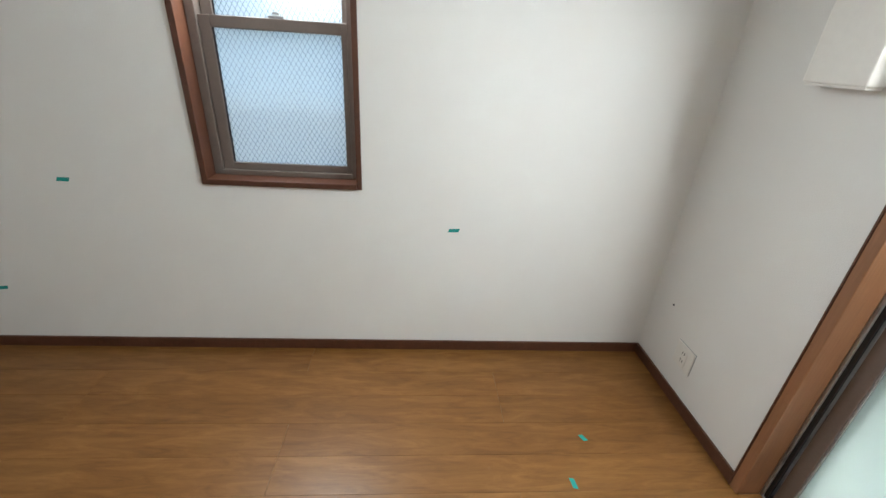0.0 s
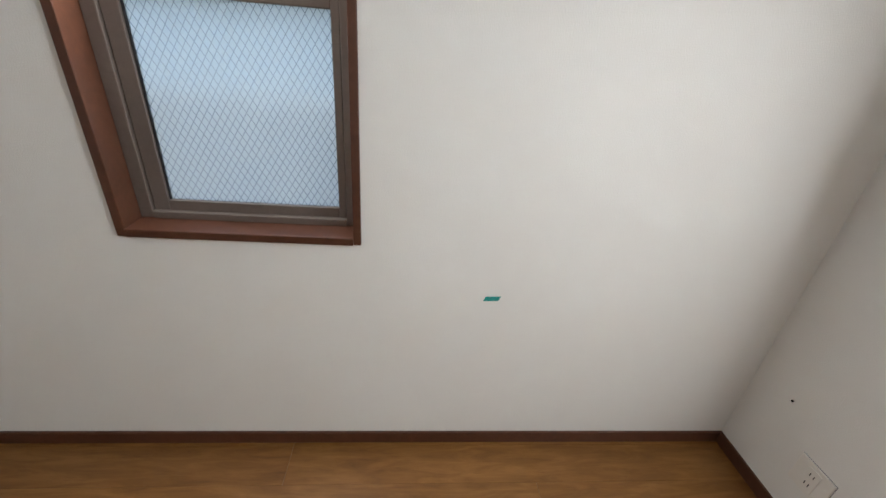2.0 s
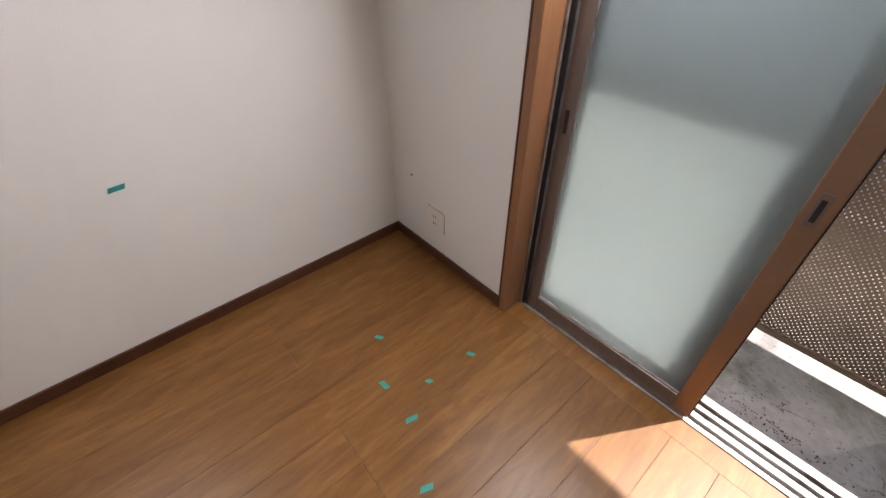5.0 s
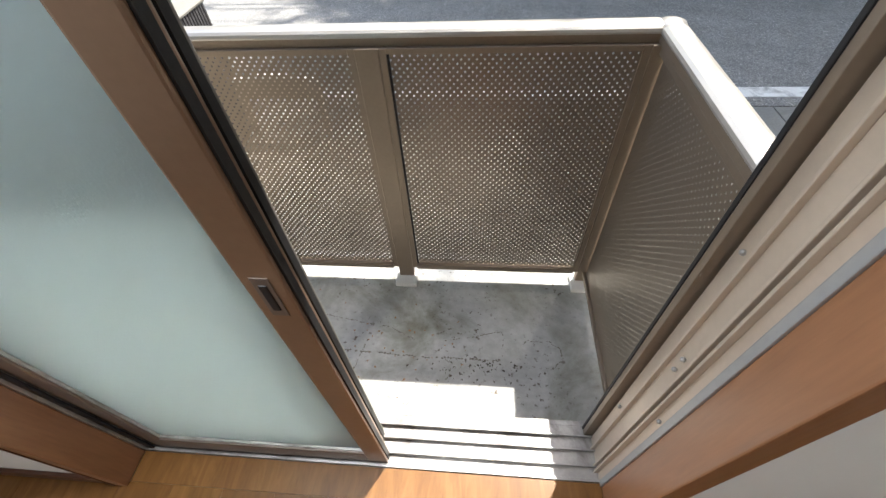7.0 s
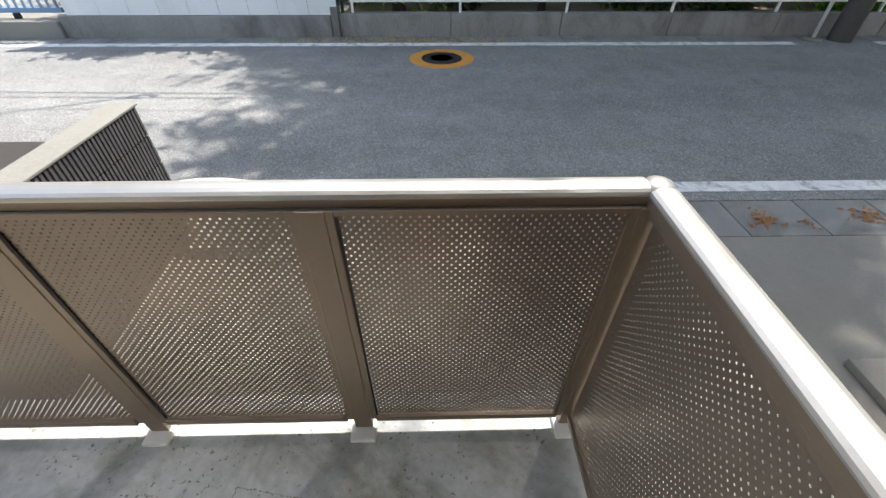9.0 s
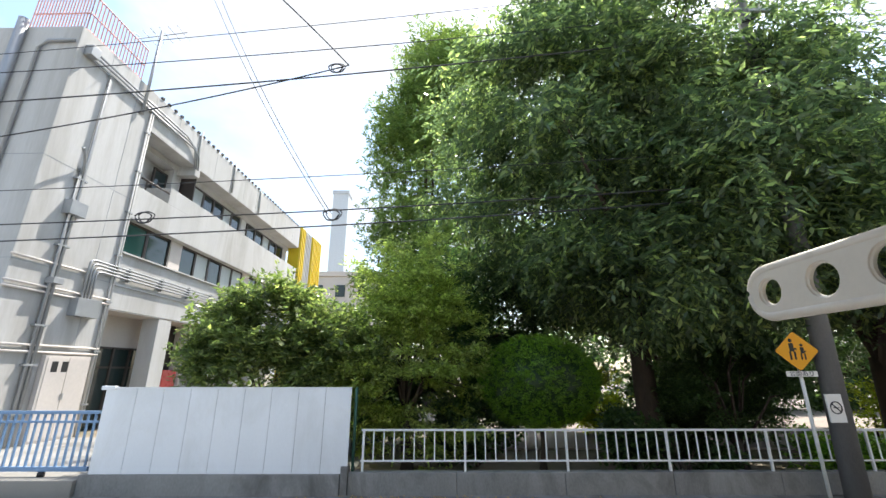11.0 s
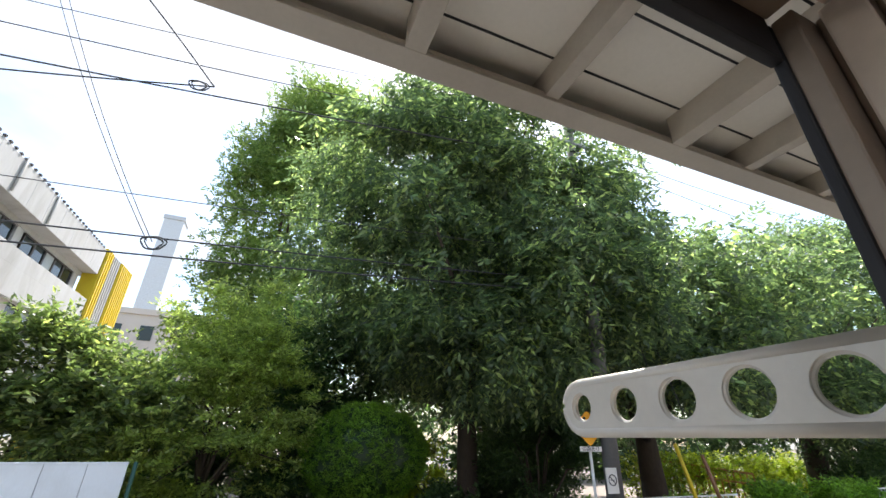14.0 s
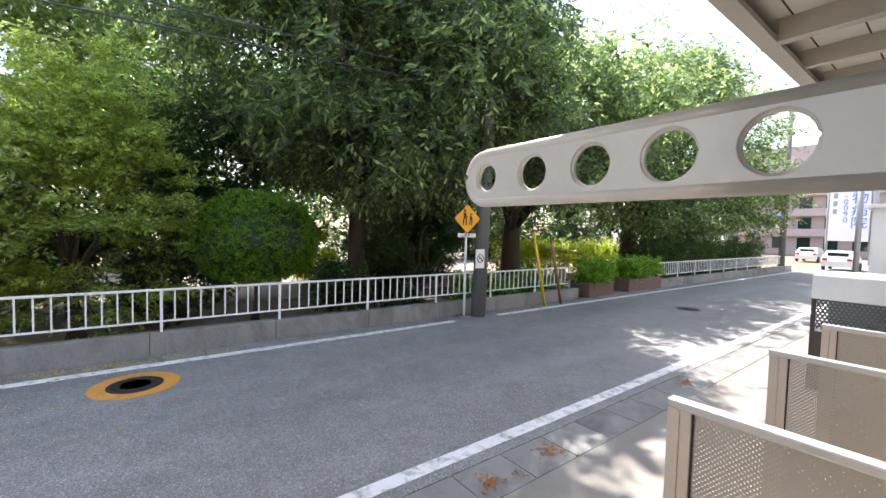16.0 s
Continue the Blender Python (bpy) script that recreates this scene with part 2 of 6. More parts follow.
WIRED = frosted("wired_glass", (0.86, 0.95, 1.0), 0.26, True, 0.42)
TAPE = surface("teal_tape", (0.0, 0.28, 0.25), 0.6, scale=30, var=0.15)
PLASTIC = surface("white_plastic", (0.78, 0.76, 0.72), 0.4, scale=8, var=0.03)
BLACK = surface("black_plastic", (0.015, 0.016, 0.018), 0.4, scale=8, var=0.2)
BALCONY = surface("stained_concrete", (0.47, 0.475, 0.465), 0.72, scale=3.2, var=0.26, fine=28, bump=0.16, stain=(0.17, 0.165, 0.11), amount=0.85, pits=(0.08, 0.05, 0.03))
CONCRETE = surface("pale_concrete", (0.235, 0.224, 0.20), 0.85, scale=1.3, var=0.16, fine=50, bump=0.12, stain=(0.19, 0.175, 0.15), amount=0.5)
GUTTER = surface("gutter_concrete", (0.22, 0.22, 0.21), 0.85, scale=2, var=0.25, fine=60, bump=0.2, stain=(0.09, 0.085, 0.07), amount=0.7, vary=True)
WALLCON = surface("weathered_concrete", (0.25, 0.245, 0.23), 0.85, scale=1.6, var=0.25, fine=40, bump=0.15, stretch=(1, 1, 0.5), stain=(0.07, 0.065, 0.055), amount=0.7)
ASPHALT = aggregate()
EARTH = surface("park_earth", (0.20, 0.165, 0.115), 0.95, scale=0.8, var=0.3, fine=30, bump=0.3, stain=(0.06, 0.08, 0.03), amount=0.6)
SAND = surface("park_sand", (0.30, 0.25, 0.215), 0.95, scale=0.6, var=0.1, fine=50, bump=0.1)
LINE = surface("road_paint", (0.74, 0.74, 0.72), 0.7, scale=9, var=0.1, fine=60, bump=0.2, stain=(0.16, 0.16, 0.16), amount=0.8)
ORANGE = surface("orange_road_paint", (0.62, 0.28, 0.05), 0.7, scale=7, var=0.15, fine=60, bump=0.15, stain=(0.25, 0.14, 0.05), amount=0.5)
IRON = surface("cast_iron", (0.03, 0.03, 0.032), 0.55, 0.4, scale=12, var=0.3, fine=60, bump=0.3)
WHITEPAINT = surface("white_paint", (0.80, 0.80, 0.78), 0.45, scale=3, var=0.06, fine=50, bump=0.05, stain=(0.45, 0.42, 0.36), amount=0.25)
BLUEPAINT = surface("blue_paint", (0.16, 0.27, 0.43), 0.5, scale=4, var=0.12)
PANELWHITE = surface("white_panel_paint", (0.76, 0.78, 0.79), 0.5, scale=1.2, var=0.05, fine=40, bump=0.03, stretch=(1, 1, 0.4), stain=(0.5, 0.5, 0.46), amount=0.35)
FACADE = surface("white_facade", (0.50, 0.495, 0.485), 0.8, scale=0.5, var=0.09, fine=12, bump=0.08, stretch=(1.6, 1.6, 0.22), stain=(0.30, 0.28, 0.25), amount=0.6)
FACADE2 = surface("beige_facade", (0.58, 0.53, 0.49), 0.8, scale=0.5, var=0.08, fine=12)
PINKWALL = surface("pink_facade", (0.46, 0.37, 0.36), 0.8, scale=0.5, var=0.08, fine=12)
YELLOW = surface("yellow_panel", (0.70, 0.52, 0.02), 0.5, scale=1, var=0.1, fine=20, stretch=(1, 1, 0.3))
YELLOWSIGN = surface("yellow_sign", (0.85, 0.38, 0.01), 0.45, scale=4, var=0.05)
POLECON = surface("pole_concrete", (0.16, 0.155, 0.15), 0.85, scale=2, var=0.2, fine=60, bump=0.1, stretch=(1, 1, 0.3))
PIPEGREY = surface("galvanised_pipe", (0.34, 0.35, 0.36), 0.45, 0.4, scale=3, var=0.1)
WINGLASS, _, _b = nodes_of("dark_window_glass")
_b.inputs["Base Color"].default_value = (0.02, 0.035, 0.035, 1)
_b.inputs["Roughness"].default_value = 0.06
CABLE = surface("black_cable", (0.045, 0.045, 0.048), 0.6, scale=10, var=0.2)
SOFFIT = surface("soffit_board", (0.76, 0.72, 0.65), 0.7, scale=1.5, var=0.05, fine=60, bump=0.04)
WEBSTEEL = surface("dark_taupe_steel", (0.20, 0.17, 0.14), 0.55, 0.1, scale=2, var=0.12, fine=60, bump=0.03)
JOIST = surface("beige_steel", (0.50, 0.45, 0.38), 0.5, 0.1, scale=2, var=0.08, fine=60, bump=0.03, stain=(0.28, 0.23, 0.18), amount=0.3)
ARMMAT = surface("cream_coated_aluminium", (0.62, 0.58, 0.51), 0.38, 0.2, scale=5, var=0.05, fine=90)
RIBBLOCK = surface("dark_split_block", (0.085, 0.08, 0.085), 0.9, scale=6, var=0.3, fine=50, bump=0.4, vary=True)
BROWNPLATE = surface("dark_brown_steel", (0.06, 0.05, 0.045), 0.5, 0.3, scale=5, var=0.15)
BARK = surface("bark", (0.075, 0.055, 0.042), 0.95, scale=5, var=0.35, fine=30, bump=0.6, stretch=(1, 1, 0.25))
BRICK = surface("brown_planter", (0.16, 0.10, 0.08), 0.85, scale=6, var=0.25, fine=40, bump=0.2)
DEADLEAF = surface("dead_leaf", (0.34, 0.16, 0.06), 0.8, scale=20, var=0.35, vary=True)
YLEAF = surface("yellow_leaf", (0.55, 0.38, 0.05), 0.8, scale=20, var=0.35, vary=True)
CARWHITE = surface("white_car_paint", (0.75, 0.76, 0.77), 0.2, scale=3, var=0.03)
RED = surface("red_lens", (0.45, 0.02, 0.02), 0.3, scale=5, var=0.1)
BLUE = surface("blue_sign_paint", (0.05, 0.22, 0.62), 0.5, scale=5, var=0.1)
SIDING = surface("beige_siding", (0.50, 0.46, 0.40), 0.8, scale=1.5, var=0.06, fine=40, bump=0.1)
ZELKOVA = leafy("zelkova_leaf", (0.065, 0.095, 0.055), (0.14, 0.19, 0.10), (0.42, 0.48, 0.19))
SHRUBLEAF = leafy("olive_leaf", (0.085, 0.115, 0.045), (0.17, 0.215, 0.08), (0.40, 0.42, 0.15))
LIGHTLEAF = leafy("light_leaf", (0.10, 0.15, 0.045), (0.17, 0.225, 0.07), (0.28, 0.325, 0.10))
OLIVELEAF = leafy("yellow_green_leaf", (0.17, 0.215, 0.065), (0.33, 0.385, 0.12), (0.55, 0.58, 0.19))
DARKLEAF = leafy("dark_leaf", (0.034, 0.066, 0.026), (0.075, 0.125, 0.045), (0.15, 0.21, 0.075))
BALLLEAF = leafy("clipped_leaf", (0.11, 0.20, 0.032), (0.22, 0.36, 0.055), (0.36, 0.52, 0.09))
LIMELEAF = leafy("lime_leaf", (0.22, 0.28, 0.025), (0.38, 0.42, 0.035), (0.55, 0.55, 0.06))


# ---- building helpers ----
def shape(bm, x0, y0, z0, x1, y1, z1, bevel=0.0):
    made = bmesh.ops.create_cube(bm, size=1)["verts"]
    for v in made:
        v.co = Vector(((x0 + x1) / 2 + v.co.x * (x1 - x0), (y0 + y1) / 2 + v.co.y * (y1 - y0), (z0 + z1) / 2 + v.co.z * (z1 - z0)))
    if bevel:
        edges = list({e for v in made for e in v.link_edges})
        bmesh.ops.bevel(bm, geom=edges, offset=bevel, segments=2, affect='EDGES', profile=0.6)
    return bm


def linked(name, bm, material, parent=None, label="", smooth=False):
    me = bpy.data.meshes.new(name)
    bm.to_mesh(me)
    bm.free()
    me.materials.append(material)
    if smooth:
        for p in me.polygons:
            p.use_smooth = True
    ob = new(name, me)
    if parent is not None:
        ob.parent = parent
        if parent.parent is None:
            ob.matrix_parent_inverse = Matrix.Translation(-parent.location)
    if label:
        ob["label"] = label
    return ob


part = linked


def thing(name, label, category, at=(0, 0, 0), group="", kind=""):
    ob = new(name)
    ob.location = at
    ob.empty_display_size = 0.1
    return tagged(ob, label, category, group, kind)


def pbox(name, parent, material, a, b, bevel=0.003, label=""):
    return linked(name, shape(bmesh.new(), *a, *b, bevel), material, parent, label)


def tube_bm(bm, pts, radii, seg=8, cap=True):
    pts = [Vector(p) for p in pts]
    rings = []
    for i, p in enumerate(pts):
        d = (pts[min(i + 1, len(pts) - 1)] - pts[max(i - 1, 0)]).normalized()
        side = d.cross(Vector((0, 0, 1)))
        side = side.normalized() if side.length > 0.05 else Vector((1, 0, 0))
        up = side.cross(d).normalized()
        r = radii[i] if isinstance(radii, (list, tuple)) else radii
        rings.append([bm.verts.new(p + r * (math.cos(a) * side + math.sin(a) * up)) for a in [2 * math.pi * k / seg for k in range(seg)]])
    for a, b in zip(rings, rings[1:]):
        for k in range(seg):
            bm.faces.new((a[k], a[(k + 1) % seg], b[(k + 1) % seg], b[k]))
    if cap:
        bm.faces.new(rings[0][::-1])
        bm.faces.new(rings[-1])
    return bm


def ptube(name, parent, material, pts, radii, seg=8, label=""):
    bm = tube_bm(bmesh.new(), pts, radii, seg)
    bmesh.ops.recalc_face_normals(bm, faces=bm.faces)
    return linked(name, bm, material, parent, label, smooth=seg > 6)


def lathe(name, parent, material, centre, profile, seg=32, label="", smooth=True):
    bm = bmesh.new()
    rings = []
    for r, z in profile:
        rings.append([bm.verts.new((centre[0] + r * math.cos(2 * math.pi * k / seg), centre[1] + r * math.sin(2 * math.pi * k / seg), centre[2] + z)) for k in range(seg)])
    for a, b in zip(rings, rings[1:]):
        for k in range(seg):
            bm.faces.new((a[k], a[(k + 1) % seg], b[(k + 1) % seg], b[k]))
    bm.faces.new(rings[0][::-1])
    bm.faces.new(rings[-1])
    bmesh.ops.recalc_face_normals(bm, faces=bm.faces)
    return linked(name, bm, material, parent, label, smooth)


def structure(name, material, boxes, bevel=0.0, label=""):
    bm = bmesh.new()
    for b in boxes:
        shape(bm, *b, bevel)
    return tagged(linked(name, bm, material), label, kind="structure")


def lettering(name, text, size, parent, material, m, label=""):
    cu = bpy.data.curves.new(name, 'FONT')
    cu.body, cu.size, cu.extrude = text, size, 0.001
    cu.align_x, cu.align_y = 'CENTER', 'CENTER'
    tmp = bpy.data.objects.new(name, cu)
    scene.collection.objects.link(tmp)
    bpy.context.view_layer.update()
    me = bpy.data.meshes.new_from_object(tmp.evaluated_get(bpy.context.evaluated_depsgraph_get()))
    bpy.data.objects.remove(tmp)
    me.transform(m)
    me.materials.clear()
    me.materials.append(material)
    ob = new(name, me)
    ob.parent = parent
    ob.matrix_parent_inverse = Matrix.Translation(-parent.location)
    if label:
        ob["label"] = label
    return ob


# ---- the room ----
WY0, WY1, WZ0, WZ1 = -2.205, -1.555, 0.925, 2.20
DX0, DX1, DZ1 = 0.801, 2.30, 2.095
structure("wall_west", WALLPAPER, [(-0.16, -4.6, -0.1, 0, WY0, 2.5), (-0.16, WY1, -0.1, 0, 0.0, 2.5), (-0.16, WY0, -0.1, 0, WY1, WZ0), (-0.16, WY0, WZ1, 0, WY1, 2.5)], label="white papered wall with a fine texture")
structure("wall_north", WALLPAPER, [(0, 0, -0.1, DX0, 0.19, 2.5), (DX1, 0, -0.1, 3.3, 0.19, 2.5), (DX0, 0, DZ1, DX1, 0.19, 2.5)], label="white papered wall around the balcony door")
structure("wall_east", WALLPAPER, [(3.3, -4.6, -0.1, 3.45, 0.19, 2.5)])
structure("wall_south", WALLPAPER, [(-0.16, -4.75, -0.1, 3.45, -4.6, 2.5)])
structure("ceiling", WALLPAPER, [(-0.16, -4.75, 2.4, 3.3, 0.0, 2.5)])
structure("baseboard_west", WALNUT, [(0, -4.6, 0, 0.011, -0.011, 0.058)], 0.002, "dark walnut baseboard")
structure("baseboard_north", WALNUT, [(0.0, -0.011, 0, 0.808, 0, 0.058)], 0.002, "dark walnut baseboard")
structure("baseboard_east", WALNUT, [(3.289, -4.6, 0, 3.3, -0.011, 0.058)], 0.002)

# window with a brown casing and two sliding sashes, one over the other
win = thing("window_1", "double-hung window, walnut casing, grey sashes, wired frosted glass", "window", (0, -1.88, 0.9), kind="structure")
for nm, a, b in (("casing", (-0.11, -2.228, 0.905), (0.012, -2.203, 2.22)), ("casing", (-0.11, -1.560, 0.905), (0.012, -1.537, 2.22)),
                 ("sill", (-0.11, -2.203, 0.905), (0.016, -1.560, 0.930)), ("casing", (-0.11, -2.203, 2.195), (0.012, -1.560, 2.22))):
    pbox(nm, win, WALNUT, a, b, 0.003)
for a, b in (((-0.16, -2.203, 0.930), (-0.072, -2.165, 2.195)), ((-0.16, -1.590, 0.930), (-0.072, -1.560, 2.195)), ((-0.16, -2.165, 0.930), (-0.066, -1.590, 0.953)), ((-0.16, -2.165, 2.17), (-0.072, -1.590, 2.195))):
    pbox("window_frame", win, SASH, a, b, 0.003)
for z0, z1, x0 in ((0.953, 1.565, -0.110), (1.535, 2.17, -0.145)):
    sash = pbox("sash", win, SASH, (x0, -2.163, z0), (x0 + 0.028, -2.118, z1), 0.003, "grey aluminium sash")
    pbox("stile", sash, SASH, (x0, -1.614, z0), (x0 + 0.028, -1.592, z1), 0.003)
    pbox("rail", sash, SASH, (x0, -2.118, z0), (x0 + 0.028, -1.614, z0 + 0.032), 0.003)
    pbox("rail", sash, SASH, (x0, -2.118, z1 - 0.044), (x0 + 0.028, -1.614, z1), 0.003)
    pbox("gasket", sash, DARKSEAL, (x0 + 0.010, -2.118, z0 + 0.032), (x0 + 0.020, -2.113, z1 - 0.044), 0)
    g = pbox("pane", sash, WIRED, (x0 + 0.010, -2.113, z0 + 0.032), (x0 + 0.016, -1.614, z1 - 0.044), 0, "wired frosted glass")
    g.visible_shadow = False
lat = pbox("latch", win, PIPEGREY, (-0.104, -1.895, 1.565), (-0.084, -1.835, 1.577), 0.003, "grey metal latch")
pbox("latch_lever", lat, PIPEGREY, (-0.100, -1.880, 1.577), (-0.088, -1.852, 1.590), 0.004)

# sliding balcony door: casing, aluminium frame, tracks, two leaves pushed to one side
door = thing("door_1", "frosted glass sliding balcony door, bronze frame, left open", "sliding door", (1.5, 0.1, 0), kind="structure")
pbox("casing", door, CHERRY, (0.808, -0.014, 0), (0.846, 0.085, 2.094), 0.003, "cherry veneer casing")
pbox("casing_edge", door, WALNUT, (0.801, -0.016, 0), (0.808, 0.05, 2.094), 0.001)
pbox("casing", door, CHERRY, (2.250, -0.014, 0), (2.298, 0.078, 2.094), 0.003, "cherry veneer casing")
pbox("casing", door, CHERRY, (0.846, -0.014, 2.06), (2.250, 0.085, 2.094), 0.003, "cherry veneer casing")
pbox("threshold", door, OAK, (0.846, 0.0, -0.02), (2.250, 0.086, 0.0), 0.001)
# left jamb profile
for x0, x1, y0, y1, mt in ((0.846, 0.856, 0.085, 0.25, TRACK), (0.856, 0.872, 0.092, 0.100, DARKSEAL), (0.856, 0.866, 0.150, 0.158, SASH), (0.856, 0.872, 0.240, 0.25, SASH)):
    pbox("jamb", door, mt, (x0, y0, 0.0), (x1, y1, 2.05), 0.002)
# right jamb profile, stepped for two leaves and a screen
# the deep grooves are bronze, so their shade is in the colour too
for x0, x1, y0, y1, mt in ((2.246, 2.30, 0.078, 0.094, PIPEGREY), (2.249, 2.30, 0.094, 0.116, BEIGEALU), (2.236, 2.30, 0.116, 0.122, BEIGEALU), (2.258, 2.30, 0.122, 0.130, BRONZE), (2.236, 2.30, 0.130, 0.136, BEIGEALU),
                           (2.247, 2.30, 0.136, 0.178, BEIGEALU), (2.237, 2.30, 0.178, 0.184, BEIGEALU), (2.256, 2.30, 0.184, 0.190, BRONZE), (2.245, 2.30, 0.190, 0.216, BEIGEALU), (2.254, 2.30, 0.216, 0.222, BRONZE), (2.224, 2.30, 0.222, 0.238, BRONZE), (2.222, 2.30, 0.238, 0.247, DARKSEAL)):
    pbox("jamb", door, mt, (x0, y0, -0.03), (x1, y1, 2.05), 0.002)
for y, z in ((0.10, 0.5), (0.10, 1.3), (0.20, 0.3), (0.20, 0.9), (0.20, 1.5), (0.155, 0.62), (0.155, 0.66)):
    bm = bmesh.new()
    bmesh.ops.create_uvsphere(bm, u_segments=10, v_segments=6, radius=0.005, matrix=Matrix.Translation((2.2425, y, z)))
    part("screw", bm, TRACK, door)
# head profile; its pale ribs paint highlight lines along the bronze
for z0, z1, y0, y1, mt in ((2.05, 2.07, 0.085, 0.19, BRONZE), (2.02, 2.05, 0.094, 0.100, BEIGEALU), (2.03, 2.05, 0.140, 0.148, BEIGEALU), (2.03, 2.05, 0.198, 0.206, BEIGEALU), (2.008, 2.07, 0.238, 0.248, DARKSEAL), (2.054, 2.07, 0.206, 0.238, BRONZE)):
    pbox("head", door, mt, (0.872, y0, z0), (2.222, y1, z1), 0.002)
# sill tracks
for z0, z1, y0, y1 in ((-0.03, -0.012, 0.086, 0.247), (-0.012, 0.006, 0.088, 0.096), (-0.012, 0.004, 0.128, 0.132), (-0.012, 0.004, 0.172, 0.176), (-0.012, 0.004, 0.212, 0.216), (-0.05, -0.012, 0.247, 0.262)):
    pbox("track", door, TRACK, (0.846, y0, z0), (2.262, y1, z1), 0.001)


def leaf(y0, x0, x1, label, facing):
    y1 = y0 + 0.032
    lf = pbox("leaf", door, SASH, (x0, y0, 0.006), (x0 + 0.052, y1, 2.015), 0.004, label)
    pbox("stile", lf, facing, (x1 - 0.060, y0, 0.006), (x1, y1, 2.015), 0.004)
    pbox("rail", lf, SASH, (x0 + 0.052, y0, 0.006), (x1 - 0.060, y1, 0.085), 0.003)
    pbox("rail", lf, SASH, (x0 + 0.052, y0, 1.96), (x1 - 0.060, y1, 2.015), 0.003)
    pbox("gasket", lf, TRACK, (x0 + 0.052, y0 + 0.006, 0.085), (x1 - 0.060, y0 + 0.024, 0.092), 0)
    pbox("gasket", lf, TRACK, (x0 + 0.052, y0 + 0.006, 0.092), (x0 + 0.057, y0 + 0.024, 1.96), 0)
    g = pbox("pane", lf, FROST, (x0 + 0.057, y0 + 0.013, 0.092), (x1 - 0.060, y0 + 0.019, 1.96), 0, "frosted glass")
    pbox("edge_seal", lf, DARKSEAL, (x1, y0 + 0.006, 0.02), (x1 + 0.004, y0 + 0.020, 2.0), 0, "black edge seal")
    return lf


inner = leaf(0.100, 0.880, 1.626, "bronze leaf with frosted glass", STILE)
outer = leaf(0.158, 0.866, 1.600, "bronze outer leaf with frosted glass", GREYBRONZE)
scrn = pbox("screen_frame", door, SASH, (0.866, 0.196, 0.006), (0.900, 0.212, 2.015), 0.003, "bronze outer screen frame")
pbox("screen_stile", scrn, GREYBRONZE, (1.510, 0.196, 0.006), (1.550, 0.212, 2.015), 0.003)
pbox("screen_rail", scrn, SASH, (0.900, 0.196, 0.006), (1.510, 0.212, 0.050), 0.003)
pbox("screen_rail", scrn, SASH, (0.900, 0.196, 1.925), (1.510, 0.212, 2.015), 0.003)
pbox("handle", inner, DARKSEAL, (1.589, 0.0965, 0.865), (1.601, 0.1005, 0.925), 0.002, "dark recessed pull")
pbox("handle_plate", inner, SASH, (1.582, 0.0985, 0.850), (1.608, 0.0998, 0.940), 0.001)
bm = tube_bm(bmesh.new(), [(1.535, 0.150, 0.885), (1.515, 0.152, 0.905), (1.512, 0.152, 0.925)], [0.012, 0.010, 0.004], 8)
part("crescent_latch", bm, BLACK, inner, "black crescent latch")
pbox("lock", inner, BLACK, (0.900, 0.096, 0.855), (0.914, 0.1005, 0.935), 0.002)

box1 = thing("wall_box", "small white cover box fixed high on the wall", "cover box", (0.5, -0.03, 1.46))
pbox("body", box1, PLASTIC, (0.430, -0.062, 1.468), (0.640, 0.0, 1.95), 0.006)
pbox("base_lip", box1, PLASTIC, (0.435, -0.056, 1.460), (0.635, 0.0, 1.468), 0.001)

out = thing("wall_outlet", "white double wall outlet beside the corner", "outlet", (0.345, 0, 0.25))
# grey sheet a little larger than the plate, drawing its shadow outline
pbox("shadow_gap", out, PIPEGREY, (0.2815, -0.002, 0.1885), (0.4095, 0.0, 0.3115), 0)
pbox("plate", out, PLASTIC, (0.283, -0.007, 0.190), (0.408, 0.0, 0.310), 0.003)
pbox("insert", out, PLASTIC, (0.322, -0.010, 0.205), (0.369, -0.007, 0.295), 0.001)
for z in (0.272, 0.232):
    for x in (0.336, 0.350):
        pbox("slot", out, BLACK, (x, -0.0108, z - 0.008), (x + 0.003, -0.0098, z + 0.006), 0)
pin = bmesh.new()
bmesh.ops.create_uvsphere(pin, u_segments=8, v_segments=6, radius=0.005, matrix=Matrix.Translation((0.164, -0.002, 0.426)))
tagged(linked("push_pin", pin, BLACK), "tiny black pin stuck in the white wall", "pin")

rng = random.Random(4)


def tape(cx, cy, cz, length, width, turn, wall):
    bm = bmesh.new()
    n = 5
    for s in (0, 1):
        for k in range(n):
            u, w = (k / (n - 1) - 0.5) * length, (s - 0.5) * width
            u += (s - 0.5) * 0.008 + rng.uniform(-0.001, 0.001)
            p = Matrix.Rotation(turn, 2) @ Vector((u, w))
            bm.verts.new((cx + (0.0012 if wall else p.x), cy + (p.x if wall else p.y), cz + (p.y if wall else 0.0012)))
    bm.verts.ensure_lookup_table()
    for k in range(n - 1):
        bm.faces.new([bm.verts[i] for i in (k, k + 1, n + k + 1, n + k)])
    ret = bmesh.ops.extrude_face_region(bm, geom=bm.faces[:])
    bmesh.ops.translate(bm, verts=[v for v in ret["geom"] if isinstance(v, bmesh.types.BMVert)], vec=(0.0006, 0, 0) if wall else (0, 0, 0.0006))
    bmesh.ops.recalc_face_normals(bm, faces=bm.faces)
    where = "white wall" if wall else "wooden floor"
    tagged(linked("tape_mark", bm, TAPE), "small strip of teal masking tape on the " + where, "tape", "teal tape marks")


